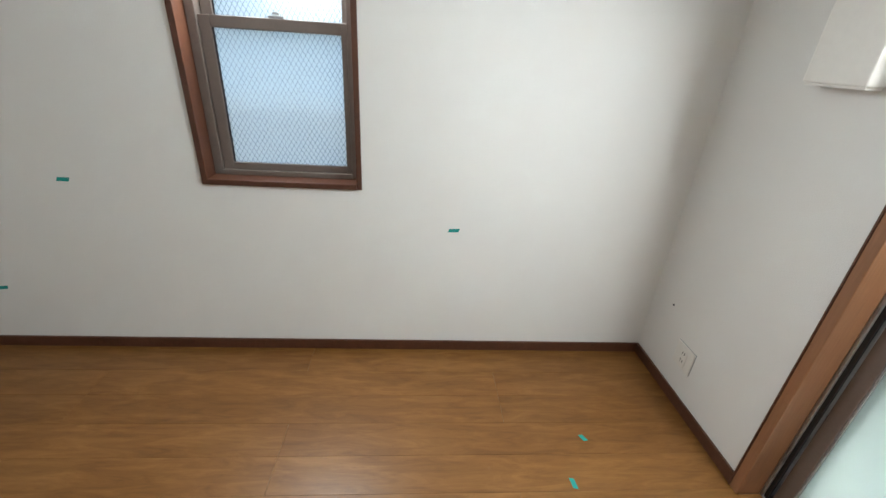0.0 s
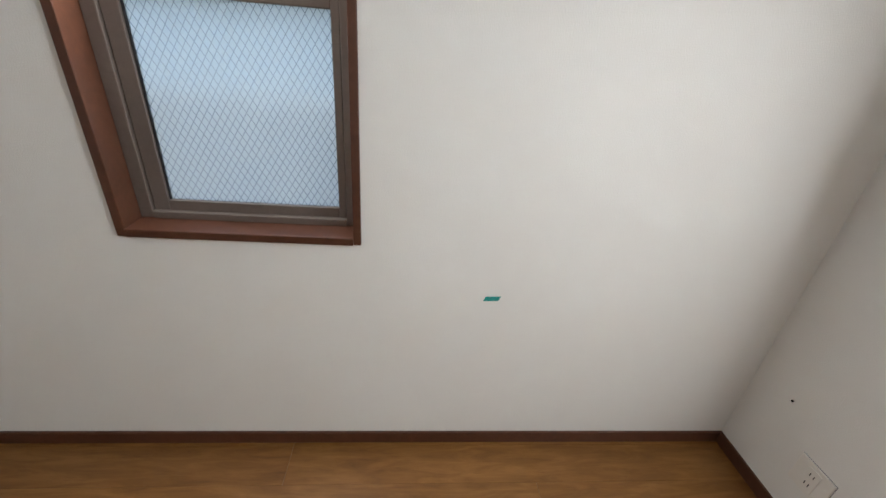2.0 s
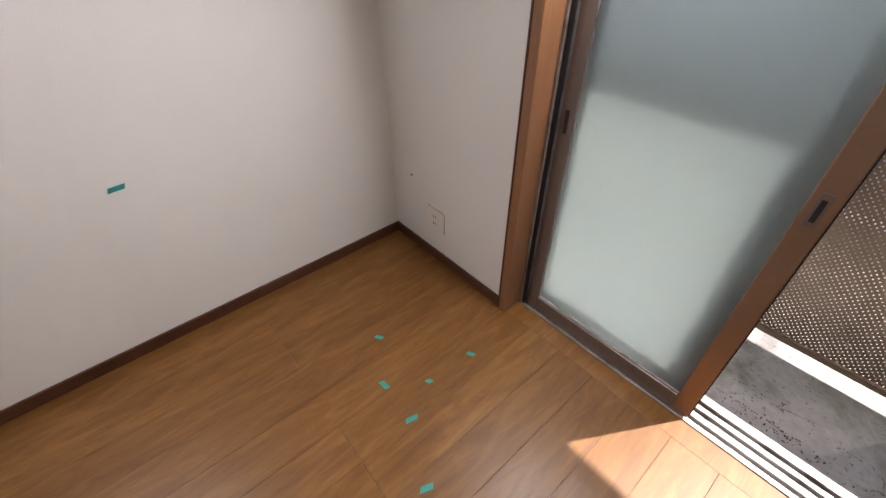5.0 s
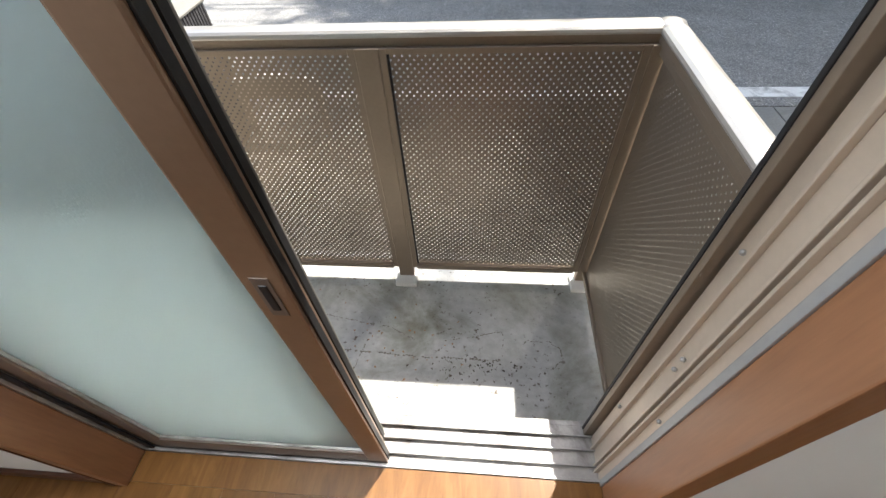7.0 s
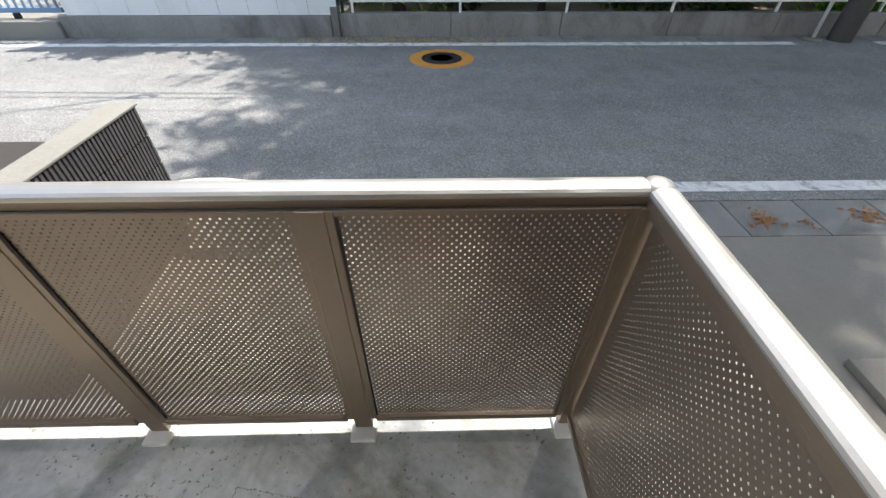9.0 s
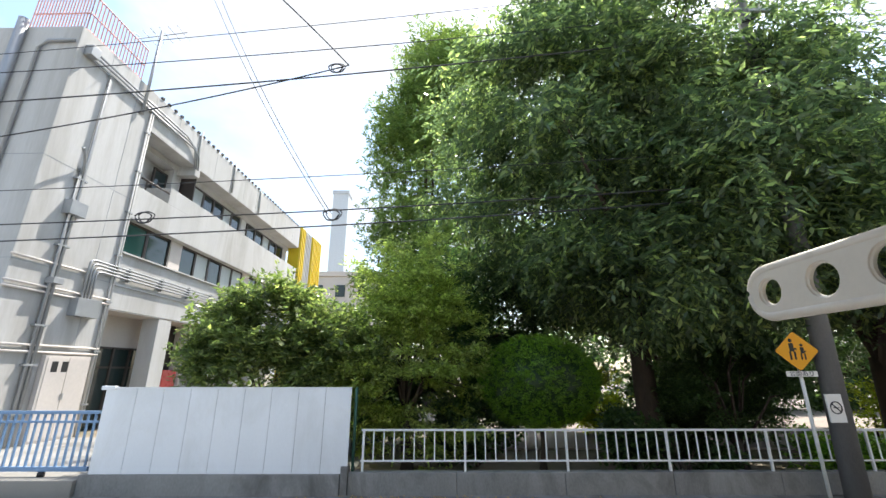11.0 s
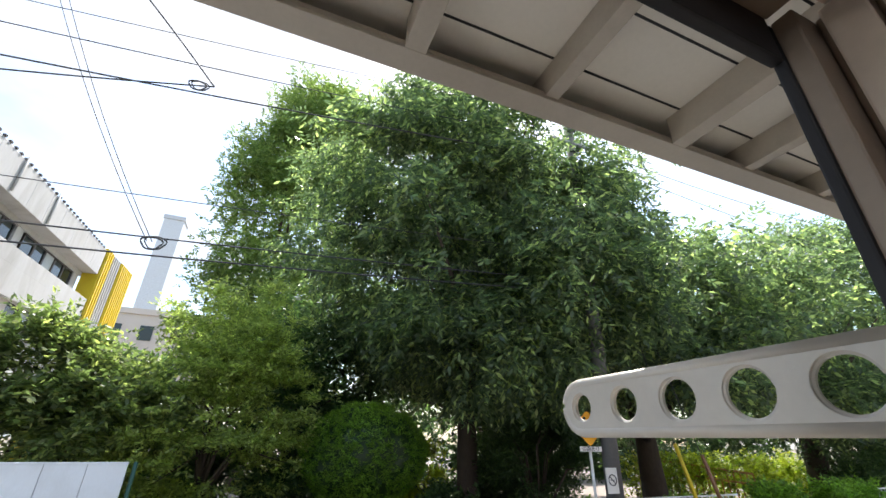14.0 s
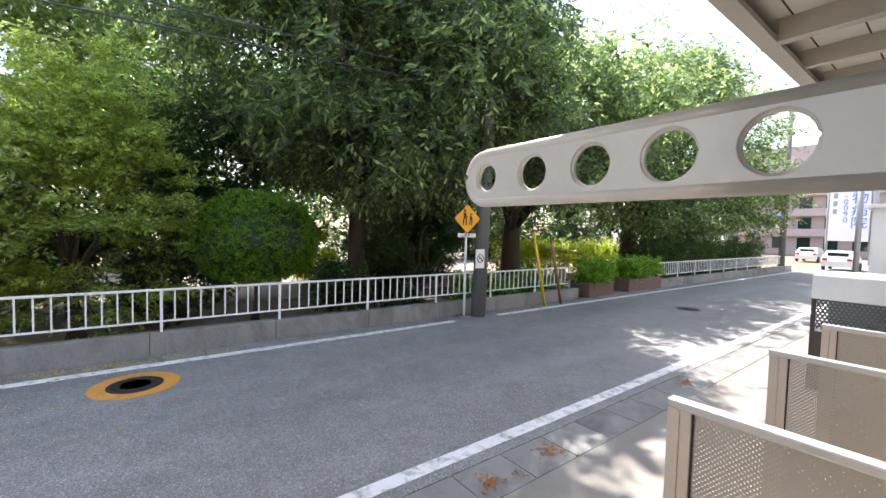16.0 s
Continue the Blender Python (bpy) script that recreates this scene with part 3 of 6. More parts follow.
for y, z, t in ((-1.107, 0.718, 0.05), (-2.81, 0.900, 0.0), (-3.267, 0.344, 0.1)):
    tape(0, y, z, 0.052, 0.018, t, True)
for x, y, ln, t in ((0.586, -0.533, 0.034, 0.5), (0.911, -0.292, 0.032, 0.4), (0.794, -0.647, 0.042, 0.1), (0.974, -0.650, 0.044, 1.3), (0.895, -0.504, 0.022, 0.3), (1.19, -0.754, 0.044, 1.2)):
    tape(x, y, 0, ln, 0.019, t, False)

# ---- the balcony ----
BZ = -0.285
structure("balcony_floor", BALCONY, [(-0.30, 0.20, -0.50, 2.42, 1.17, BZ)], 0.004, "stained grey concrete balcony floor")
rail = thing("balcony_railing", "bronze aluminium balcony railing with perforated panels", "railing", (0.6, 1.05, BZ))


def rail_profile(p, q, wide, z0, z1, material, name):
    """A handrail with a domed top between two points of the plan."""
    p, q = Vector((*p, 0)), Vector((*q, 0))
    d = (q - p).normalized()
    n = Vector((-d.y, d.x, 0))
    bm = bmesh.new()
    rings = []
    prof = [(-wide / 2, z0), (-wide / 2, z1 - 0.02)] + [(-wide / 2 * math.cos(a), z1 - 0.02 + 0.02 * math.sin(a)) for a in [math.pi * k / 8 for k in range(1, 8)]] + [(wide / 2, z1 - 0.02), (wide / 2, z0)]
    for e in (p, q):
        rings.append([bm.verts.new(e + n * u + Vector((0, 0, z))) for u, z in prof])
    for k in range(len(prof)):
        j = (k + 1) % len(prof)
        bm.faces.new((rings[0][k], rings[0][j], rings[1][j], rings[1][k]))
    bm.faces.new(rings[0][::-1])
    bm.faces.new(rings[1])
    bmesh.ops.recalc_face_normals(bm, faces=bm.faces)
    return part(name, bm, material, rail)


rail_profile((-0.20, 1.060), (2.365, 1.060), 0.075, 0.862, 0.887, SILVER, "handrail")
rail_profile((2.400, 0.216), (2.400, 1.024), 0.075, 0.862, 0.887, SILVER, "handrail")
pbox("rail_body", rail, BRONZE, (-0.20, 1.0235, 0.838), (2.365, 1.0965, 0.862), 0.002)
pbox("rail_body", rail, BRONZE, (2.3635, 0.216, 0.838), (2.4365, 1.0225, 0.862), 0.002)
lathe("corner_cap", rail, SILVER, (2.400, 1.060, 0.836), [(0.036, 0), (0.042, 0.004), (0.042, 0.030), (0.034, 0.044), (0.012, 0.052)], 20)
pbox("top_beam", rail, BRONZE, (-0.20, 1.040, 0.822), (2.365, 1.086, 0.838), 0.002)
pbox("top_beam", rail, BRONZE, (2.370, 0.216, 0.812), (2.425, 1.024, 0.838), 0.002)
xs = [-0.15, 0.69, 1.533, 2.378]
for x in xs:
    w = 0.030 if x > 2.3 else 0.036
    pbox("post", rail, BRONZE, (x - w, 1.006, BZ + 0.022), (x + w, 1.040, 0.838), 0.003)
    pbox("post_foot", rail, WHITEPAINT, (x - 0.052, 0.950, BZ), (x + 0.052, 1.050, BZ + 0.022), 0.006, "pale cast foot")
for a, b in zip(xs, xs[1:]):
    l, r = a + 0.036, b - (0.030 if b > 2.3 else 0.036)
    for x0, x1 in ((l, l + 0.022), (r - 0.022, r)):
        pbox("panel_frame", rail, BRONZE, (x0, 1.009, -0.200), (x1, 1.039, 0.8378), 0.002)
    pbox("panel_frame", rail, BRONZE, (l + 0.022, 1.009, 0.821), (r - 0.022, 1.039, 0.8378), 0.002)
    pbox("panel_frame", rail, BRONZE, (l + 0.022, 1.000, -0.200), (r - 0.022, 1.036, -0.170), 0.002)
    pbox("gasket", rail, DARKSEAL, (l + 0.022, 1.012, -0.170), (l + 0.030, 1.022, 0.821), 0)
    pbox("perforated_panel", rail, PERF, (l + 0.030, 1.018, -0.170), (r - 0.022, 1.0195, 0.821), 0, "bronze sheet with rows of small holes")
pbox("perforated_panel", rail, PERF, (2.384, 0.22, -0.19), (2.3855, 0.996, 0.812), 0, "bronze sheet with rows of small holes")
pbox("panel_frame", rail, BRONZE, (2.372, 0.22, -0.212), (2.420, 1.024, -0.19), 0.002)
pbox("panel_frame", rail, BRONZE, (2.396, 0.996, -0.19), (2.424, 1.024, 0.812), 0.002)

scr = thing("slatted_screen", "low white plastic slatted panel on the balcony floor", "slatted panel", (0.7, 0.5, BZ))
scr_m = Matrix.Translation((0.585, 0.551, -0.075)) @ Matrix.Rotation(-0.352, 4, 'Z') @ Matrix.Rotation(-0.75, 4, 'X')


def turned(ob, m):
    ob.data.transform(m)
    return ob


turned(pbox("top_rail", scr, PLASTIC, (-0.40, -0.02, -0.035), (0.25, 0.035, 0.010), 0.006), scr_m)
turned(pbox("bottom_rail", scr, PLASTIC, (-0.40, -0.015, -0.270), (0.25, 0.02, -0.245), 0.004), scr_m)
# black sheet behind the slats puts the shade into their gaps
turned(pbox("shadow_gap", scr, BLACK, (-0.39, 0.022, -0.245), (0.24, 0.028, -0.035), 0), scr_m)
for k in range(17):
    turned(pbox("slat", scr, PLASTIC, (-0.39 + k * 0.0385, -0.018, -0.248), (-0.371 + k * 0.0385, 0.014, -0.033), 0.003), scr_m)
til = thing("tile_offcut", "pale square tile lying on the balcony floor", "tile", (0.58, 0.62, BZ))
turned(pbox("slab", til, CONCRETE, (-0.05, -0.045, BZ), (0.05, 0.045, BZ + 0.012), 0.002), Matrix.Translation((0.56, 0.635, 0)) @ Matrix.Rotation(-0.1, 4, 'Z'))
hook = tube_bm(bmesh.new(), [(0.64, 0.58, BZ + 0.006), (0.685, 0.62, BZ + 0.006), (0.69, 0.65, BZ + 0.006), (0.67, 0.66, BZ + 0.006)], 0.006, 8)
tagged(linked("bent_pipe", hook, PLASTIC, smooth=True), "short bent white pipe lying on the concrete", "pipe")

# outlines left on the concrete by things that stood there
RESIDUE = surface("dark_residue", (0.19, 0.17, 0.145), 0.8, scale=30, var=0.4, fine=120, bump=0.1)


def residue(points, wide, label):
    rr = random.Random(len(points) * 7 + int(points[0][0] * 100))
    bm = bmesh.new()
    for p, q in zip(points, points[1:]):
        p, q = Vector((*p, 0)), Vector((*q, 0))
        n = max(4, int((q - p).length / 0.012))
        side = (q - p).normalized().cross(Vector((0, 0, 1)))
        for k in range(n):
            if rr.random() < 0.22:
                continue
            a, b = p.lerp(q, k / n), p.lerp(q, (k + rr.uniform(0.6, 1.0)) / n)
            w, j = wide * rr.uniform(0.3, 1.0), side * rr.uniform(-0.003, 0.003)
            vs = [bm.verts.new(v + j + Vector((0, 0, BZ + 0.0012))) for v in (a - side * w, b - side * w * 0.8, b + side * w * 0.7, a + side * w)]
            bm.faces.new(vs)
    tagged(linked("floor_stain", bm, RESIDUE), label, "stain", kind="stuff")


residue([(1.042, 0.60), (1.075, 0.795), (1.20, 0.77), (1.50, 0.72), (1.62, 0.66)], 0.0035, "dark outline of a frame on the concrete")
residue([(1.05, 0.605), (1.35, 0.60), (1.65, 0.585), (1.99, 0.585)], 0.006, "dark streak across the balcony concrete")
residue([(1.72, 0.66), (1.90, 0.70), (2.00, 0.725), (1.995, 0.60)], 0.003, "thin dark outline on the concrete")
residue([(2.12, 0.68), (2.20, 0.685), (2.245, 0.65), (2.25, 0.60), (2.20, 0.555), (2.12, 0.565)], 0.003, "rounded dark outline on the concrete")
residue([(1.10, 0.72), (1.20, 0.60), (1.24, 0.44)], 0.004, "slanting dark streak on the concrete")
residue([(1.40, 0.67), (1.36, 0.50)], 0.004, "short dark streak on the concrete")

# drying-pole arm on the wall beside the door
AX, AZ = 2.40, 1.790
arm = thing("drying_pole_arm", "cream drying-pole arm with five round holes", "laundry arm", (AX, 0.20, AZ))


def arm_plate():
    """A flat plate that tapers to a round tip, with five round holes cut through and a raised rim."""
    y_in, y_tip = 0.23, 0.735
    half = lambda y: 0.038
    holes = [(0.726, 0.024), (0.632, 0.027), (0.539, 0.029), (0.446, 0.031), (0.354, 0.031)]
    cu = bpy.data.curves.new("plate", 'CURVE')
    cu.dimensions, cu.fill_mode, cu.extrude, cu.bevel_depth, cu.resolution_u = '2D', 'BOTH', 0.005, 0.0015, 2
    tipr = half(y_tip)
    outline = [(y_in, -half(y_in))] + [(y_tip - 0.004 + tipr * math.sin(a), -tipr * math.cos(a)) for a in [math.pi * k / 14 for k in range(15)]] + [(y_in, half(y_in))]
    loops = [outline] + [[(c + r * math.cos(a), r * math.sin(a)) for a in [2 * math.pi * k / 28 for k in range(28)]] for c, r in holes]
    for pts in loops:
        s = cu.splines.new('POLY')
        s.points.add(len(pts) - 1)
        for sp, (u, v) in zip(s.points, pts):
            sp.co = (u, v, 0, 1)
        s.use_cyclic_u = True
    tmp = bpy.data.objects.new("plate", cu)
    scene.collection.objects.link(tmp)
    bpy.context.view_layer.update()
    me = bpy.data.meshes.new_from_object(tmp.evaluated_get(bpy.context.evaluated_depsgraph_get()))
    bpy.data.objects.remove(tmp)
    wb = bmesh.new()
    wb.from_mesh(me)
    bmesh.ops.remove_doubles(wb, verts=wb.verts, dist=0.0004)
    wb.to_mesh(me)
    wb.free()
    me.transform(Matrix(((0, 0, 1, AX), (1, 0, 0, 0), (0, 1, 0, AZ), (0, 0, 0, 1))))
    me.materials.append(ARMMAT)
    ob = new("plate", me)
    ob.parent = arm
    ob.matrix_parent_inverse = Matrix.Translation(-arm.location)
    rim = [(AX, u, AZ + v) for u, v in outline]
    ptube("rim", arm, ARMMAT, rim, 0.0085, 8)
    for c, r in holes:
        ring = [(AX, c + r * math.cos(a), AZ + r * math.sin(a)) for a in [2 * math.pi * k / 28 for k in range(29)]]
        ptube("hole_rim", arm, ARMMAT, ring, 0.0045, 6)


arm_plate()
pbox("wall_bracket", arm, ARMMAT, (AX - 0.022, 0.205, AZ - 0.10), (AX + 0.022, 0.235, AZ + 0.10), 0.005)
lgt = thing("wall_lamp", "black outdoor lamp fixed to the beige wall", "wall lamp", (2.57, 0.22, 1.94))
pbox("housing", lgt, BLACK, (2.50, 0.215, 1.985), (2.64, 0.277, 2.10), 0.008)
pbox("shade", lgt, BLACK, (2.515, 0.215, 1.940), (2.63, 0.270, 1.985), 0.006)

# ---- the house above and beside: siding, upper deck on joists ----
structure("outer_wall", SIDING, [(-0.2, 0.19, -0.6, 0.845, 0.215, 6.0), (2.298, 0.19, -0.6, 22.0, 0.215, 6.0), (0.845, 0.19, 2.07, 2.30, 0.215, 6.0), (0.845, 0.19, -0.6, 2.30, 0.215, -0.03)], label="beige outer wall")
structure("house_shell", SIDING, [(-0.16, -6, 2.5, 22, 0.19, 6.0), (3.45, -6, -0.6, 22, 0.19, 2.5), (-0.16, -6.0, -0.6, 3.45, -4.75, 2.5)])
structure("balcony_soffit", SOFFIT, [(-0.5, 0.215, 2.925, 16.0, 1.036, 2.955)], label="beige board soffit under the upper deck")
deck = thing("deck_frame", "beige steel beams and joists carrying the upper deck", "steel frame", (2, 1.05, 2.8))
pbox("edge_beam", deck, JOIST, (-0.5, 0.962, 2.800), (16.0, 1.050, 2.815), 0.003)
# the web is a darker taupe than the flange and joists
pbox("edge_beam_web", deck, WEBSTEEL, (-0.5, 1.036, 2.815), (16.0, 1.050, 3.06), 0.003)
pbox("edge_beam_lip", deck, JOIST, (-0.5, 0.962, 2.815), (16.0, 0.968, 2.832), 0.001)
pbox("fascia_strip", deck, BRONZE, (-0.5, 1.050, 2.83), (16.0, 1.064, 3.10), 0.003)
mains = [0.45, 2.129, 3.228, 4.82, 5.95, 7.6, 8.75, 10.4, 11.5, 13.2, 14.3]
thins = [1.035, 1.570, 2.628, 3.65, 4.165, 5.40, 6.9, 7.2, 8.15, 9.3, 9.85, 10.95, 12.05, 12.6, 13.75]
for x in mains:
    pbox("main_joist", deck, JOIST, (x - 0.034, 0.215, 2.801), (x + 0.034, 0.962, 2.925), 0.003)
for x in thins:
    pbox("joist", deck, JOIST, (x - 0.027, 0.215, 2.815), (x + 0.027, 1.036, 2.925), 0.003)
for y in (0.437, 0.664, 0.895):
    pbox("soffit_joint", deck, DARKSEAL, (-0.5, y, 2.9225), (16.0, y + 0.008, 2.9252), 0)
ptube("drain_pipe", deck, PLASTIC, [(6.30, 0.22, 2.84), (6.30, 0.80, 2.84), (6.30, 0.92, 2.85), (6.30, 0.95, 2.925)], 0.035, 10, "white plastic drain pipe")
ptube("drain_pipe", deck, PLASTIC, [(6.50, 0.22, 2.83), (6.50, 0.95, 2.83)], 0.028, 10, "white plastic drain pipe")
# unseen wall and house, added to shape the tints in the frosted pane
structure("added_wall", WALLCON, [(-2.35, -9.8, -0.6, -2.2, -0.4, 0.95)], 0.01, "unseen grey block wall added outside the small window")
nbr = thing("added_house", "unseen blue-grey sided house added beyond the block wall", "house", (-8.5, -4, -0.6))
pbox("wall", nbr, surface("blue_grey_siding", (0.30, 0.38, 0.46), 0.8, scale=1, var=0.1, fine=30, stretch=(1, 1, 8)), (-12.0, -11.0, -0.6), (-6.5, -0.6, 2.6), 0.02)
pbox("roof", nbr, PIPEGREY, (-12.3, -11.3, 2.6), (-6.2, -0.3, 2.75), 0.02)

# neighbours' divider screens along the wall
def divider(x, y1, label):
    d = thing("divider_screen", label, "divider", (x, 0.7, -0.5), "divider screens between the flats")
    pbox("post", d, BEIGEALU, (x - 0.03, y1 - 0.055, -0.5), (x + 0.03, y1, 0.86), 0.003)
    pbox("inner_post", d, BEIGEALU, (x - 0.022, y1 - 0.105, -0.42), (x + 0.022, y1 - 0.055, 0.86), 0.003)
    pbox("gasket", d, DARKSEAL, (x - 0.01, y1 - 0.113, -0.36), (x + 0.01, y1 - 0.105, 0.86), 0)
    pbox("perforated_panel", d, LIGHTPERF, (x - 0.001, 0.215, -0.36), (x + 0.001, y1 - 0.113, 0.86), 0, "pale perforated sheet")
    pbox("bottom_rail", d, BEIGEALU, (x - 0.022, 0.215, -0.42), (x + 0.022, y1 - 0.105, -0.36), 0.003)
    pbox("top_rail", d, SILVER, (x - 0.036, 0.215, 0.86), (x + 0.036, y1 + 0.004, 0.905), 0.01, "pale aluminium top rail")
    return d


LIGHTPERF = perforated("pale_perforated_sheet", (0.42, 0.38, 0.33), 0.0235, 0.0036, 1.08)
for x, y1, lb in ((4.095, 1.13, "pale aluminium divider screen with a perforated panel"), (5.68, 1.11, "pale aluminium divider screen with a perforated panel"), (7.27, 1.09, "short pale aluminium divider screen")):
    divider(x, y1, lb)
structure("entry_slab", CONCRETE, [(4.05, 0.215, -0.5, 5.60, 1.42, -0.45), (5.72, 0.215, -0.5, 7.2, 1.42, -0.45)], 0.006)

bin_ = thing("refuse_box", "white steel refuse box with a dark mesh front", "refuse box", (10.4, 1.2, -0.5))
pbox("base", bin_, BROWNPLATE, (9.95, 0.35, -0.49), (11.3, 1.66, 0.38), 0.01)
pbox("front_panel", bin_, PANELWHITE, (9.94, 0.35, 0.86), (9.97, 1.66, 1.20), 0.006)
pbox("mesh_panel", bin_, MESH, (9.945, 0.40, 0.42), (9.950, 1.60, 0.86), 0)
pbox("back_panel", bin_, PIPEGREY, (11.2, 0.35, 0.38), (11.25, 1.66, 1.18), 0.004)
for y in (0.37, 1.63):
    pbox("corner_post", bin_, BROWNPLATE, (9.93, y - 0.025, 0.38), (9.98, y + 0.025, 0.86), 0.004)
pbox("lid", bin_, PANELWHITE, (9.95, 0.35, 1.18), (11.3, 1.66, 1.215), 0.01)

# ribbed block wall, dark bin and white-capped barrier beside the balcony
rib = thing("ribbed_wall", "dark ribbed concrete block wall with a pale top", "block wall", (-0.08, 2.0, -0.5))
pbox("core", rib, WALLCON, (-0.17, 1.22, -0.5), (-0.03, 2.72, 0.438), 0.004)
pbox("coping", rib, CONCRETE, (-0.18, 1.21, 0.438), (0.0, 2.73, 0.452), 0.003, "pale rough coping")
for c in range(5):
    for k in range(47):
        y = 1.225 + k * 0.0318
        pbox("rib", rib, RIBBLOCK, (-0.032, y, -0.5 + c * 0.188 + 0.004), (-0.004, y + 0.018, -0.5 + c * 0.188 + 0.184), 0)
for k in range(5):
    pbox("end_rib", rib, RIBBLOCK, (-0.165 + k * 0.028, 2.72, -0.5), (-0.149 + k * 0.028, 2.735, 0.436), 0)
bn = thing("metal_bin", "dark brown steel bin with a sloping lid", "bin", (-0.8, 2.3, -0.5))
pbox("body", bn, BROWNPLATE, (-1.30, 1.85, -0.5), (-0.44, 2.48, 0.27), 0.006)
pbox("lid", bn, BROWNPLATE, (-1.33, 1.82, 0.272), (-0.41, 2.52, 0.305), 0.008)
bar = thing("arched_barrier", "low arched barrier with a white cap", "barrier", (0.35, 2.6, -0.5))
top = [(0.02 + 0.66 * k / 10, 2.6, -0.062 + 0.035 * math.sin(math.pi * k / 10)) for k in range(11)]
ptube("cap", bar, WHITEPAINT, top, 0.020, 10, "white cap rail")
bm = bmesh.new()
edge = [(x, z - 0.005) for x, _, z in top] + [(top[-1][0], -0.19), (top[0][0], -0.19)]
face = bm.faces.new([bm.verts.new((x, 2.585, z)) for x, z in edge])
bmesh.ops.translate(bm, verts=[v for v in bmesh.ops.extrude_face_region(bm, geom=[face])["geom"] if isinstance(v, bmesh.types.BMVert)], vec=(0, 0.03, 0))
bmesh.ops.recalc_face_normals(bm, faces=bm.faces)
part("board", bm, BEIGEALU, bar)
for x in (0.05, 0.65):
    pbox("leg", bar, BEIGEALU, (x - 0.02, 2.582, -0.5), (x + 0.02, 2.618, -0.19), 0.004)

# ---- the street ----
GZ = -0.5
structure("ground", EARTH, [(-300, -200, -1.0, 400, 300, GZ - 0.03)], label="bare park earth")
structure("road", ASPHALT, [(-120, 3.0, -0.9, 120, 8.0, GZ)], label="grey asphalt road")
structure("apron", CONCRETE, [(0.0, 0.2, -0.9, 9.0, 2.52, GZ - 0.004), (-60, 0.2, -0.9, 0.0, 2.52, GZ - 0.006), (9.0, 0.2, -0.9, 60, 2.52, GZ - 0.006)], label="pale concrete apron before the house")
structure("road_line_near", LINE, [(-60, 3.135, GZ - 0.01, 70, 3.295, GZ + 0.004)], label="worn white edge line")
structure("road_line_far", LINE, [(-60, 7.78, GZ - 0.01, 8.22, 7.96, GZ + 0.004), (9.70, 7.78, GZ - 0.01, 70, 7.96, GZ + 0.004)], label="white edge line")
structure("park_sand", SAND, [(1.5, 13.0, -0.9, 60, 70, GZ + 0.02)], label="pale sandy playground")
structure("yard", WALLCON, [(-40, 8.62, -0.9, -0.1, 15.1, GZ + 0.01)], label="grey schoolyard paving")
structure("park_wall", WALLCON, [(0.17 + i * 2.0, 8.42, -0.9, 2.16 + i * 2.0, 8.64, -0.135) for i in range(7)], 0.01, "low weathered concrete kerb wall")
structure("park_wall_east", WALLCON, [(20.2 + i * 3.0, 8.42, -0.9, 23.19 + i * 3.0, 8.64, -0.135) for i in range(7)], 0.01)
structure("panel_plinth", WALLCON, [(-4.72, 8.36, -0.9, 0.02, 8.56, -0.155)], 0.008, "dirty concrete plinth")
structure("kerb_stub", WALLCON, [(0.03, 8.38, -0.9, 0.16, 8.62, -0.02)], 0.015)
structure("park_step", CONCRETE, [(15.9, 8.3, -0.9, 18.2, 13, GZ + 0.01)])

mh = thing("manhole", "black iron manhole cover inside an orange painted ring", "manhole", (1.97, 7.05, GZ))
lathe("painted_ring", mh, ORANGE, (1.97, 7.05, GZ), [(0.34, -0.004), (0.51, -0.004), (0.512, 0.003), (0.34, 0.003)], 48, "orange painted ring", False)
lathe("cover", mh, IRON, (1.97, 7.05, GZ), [(0.10, -0.002), (0.32, -0.002), (0.32, 0.008), (0.30, 0.008), (0.29, 0.004), (0.10, 0.004)], 40, "", False)
for r in (0.08, 0.15, 0.22):
    lathe("cover_rib", mh, IRON, (1.97, 7.05, GZ), [(r, 0.003), (r + 0.03, 0.003), (r + 0.026, 0.011), (r + 0.004, 0.011)], 32, "", False)
mh2 = lathe("drain_cover", None, IRON, (15.6, 5.5, GZ), [(0.05, -0.002), (0.33, -0.002), (0.33, 0.006), (0.05, 0.006)], 32, "", False)
tagged(mh2, "plain iron drain cover in the asphalt", "manhole")

# fence along the park
fence = thing("park_fence", "white steel railing fence on the low kerb wall", "fence", (0.4, 8.52, -0.135), "white park fences")
fence2 = thing("park_fence", "white steel railing fence beyond the park entrance", "fence", (20.3, 8.52, -0.135), "white park fences")
bar_bm = shape(bmesh.new(), -0.011, -0.011, 0, 0.011, 0.011, 0.52, 0)
bar_me = bpy.data.meshes.new("bar")
bar_bm.to_mesh(bar_me)
bar_bm.free()
bar_me.materials.append(WHITEPAINT)
for f, x0, x1 in ((fence, 0.36, 13.66), (fence2, 20.15, 38.6)):
    pbox("top_rail", f, WHITEPAINT, (x0, 8.50, 0.560), (x1, 8.54, 0.598), 0.006)
    pbox("bottom_rail", f, WHITEPAINT, (x0, 8.505, 0.030), (x1, 8.535, 0.060), 0.004)
    n = int((x1 - x0) / 0.1925)
    for i in range(n + 1):
        xx = x0 + 0.045 - (0.045 if f is fence2 else 0) + i * 0.1925
        if xx > x1 - 0.01:
            continue
        if i % 10 == 0:
            pbox("post", f, WHITEPAINT, (xx - 0.021, 8.499, -0.135), (xx + 0.021, 8.541, 0.560), 0.004)
            continue
        o = new("bar", bar_me)
        o.parent = f
        o.location = Vector((xx, 8.52, 0.05)) - f.location

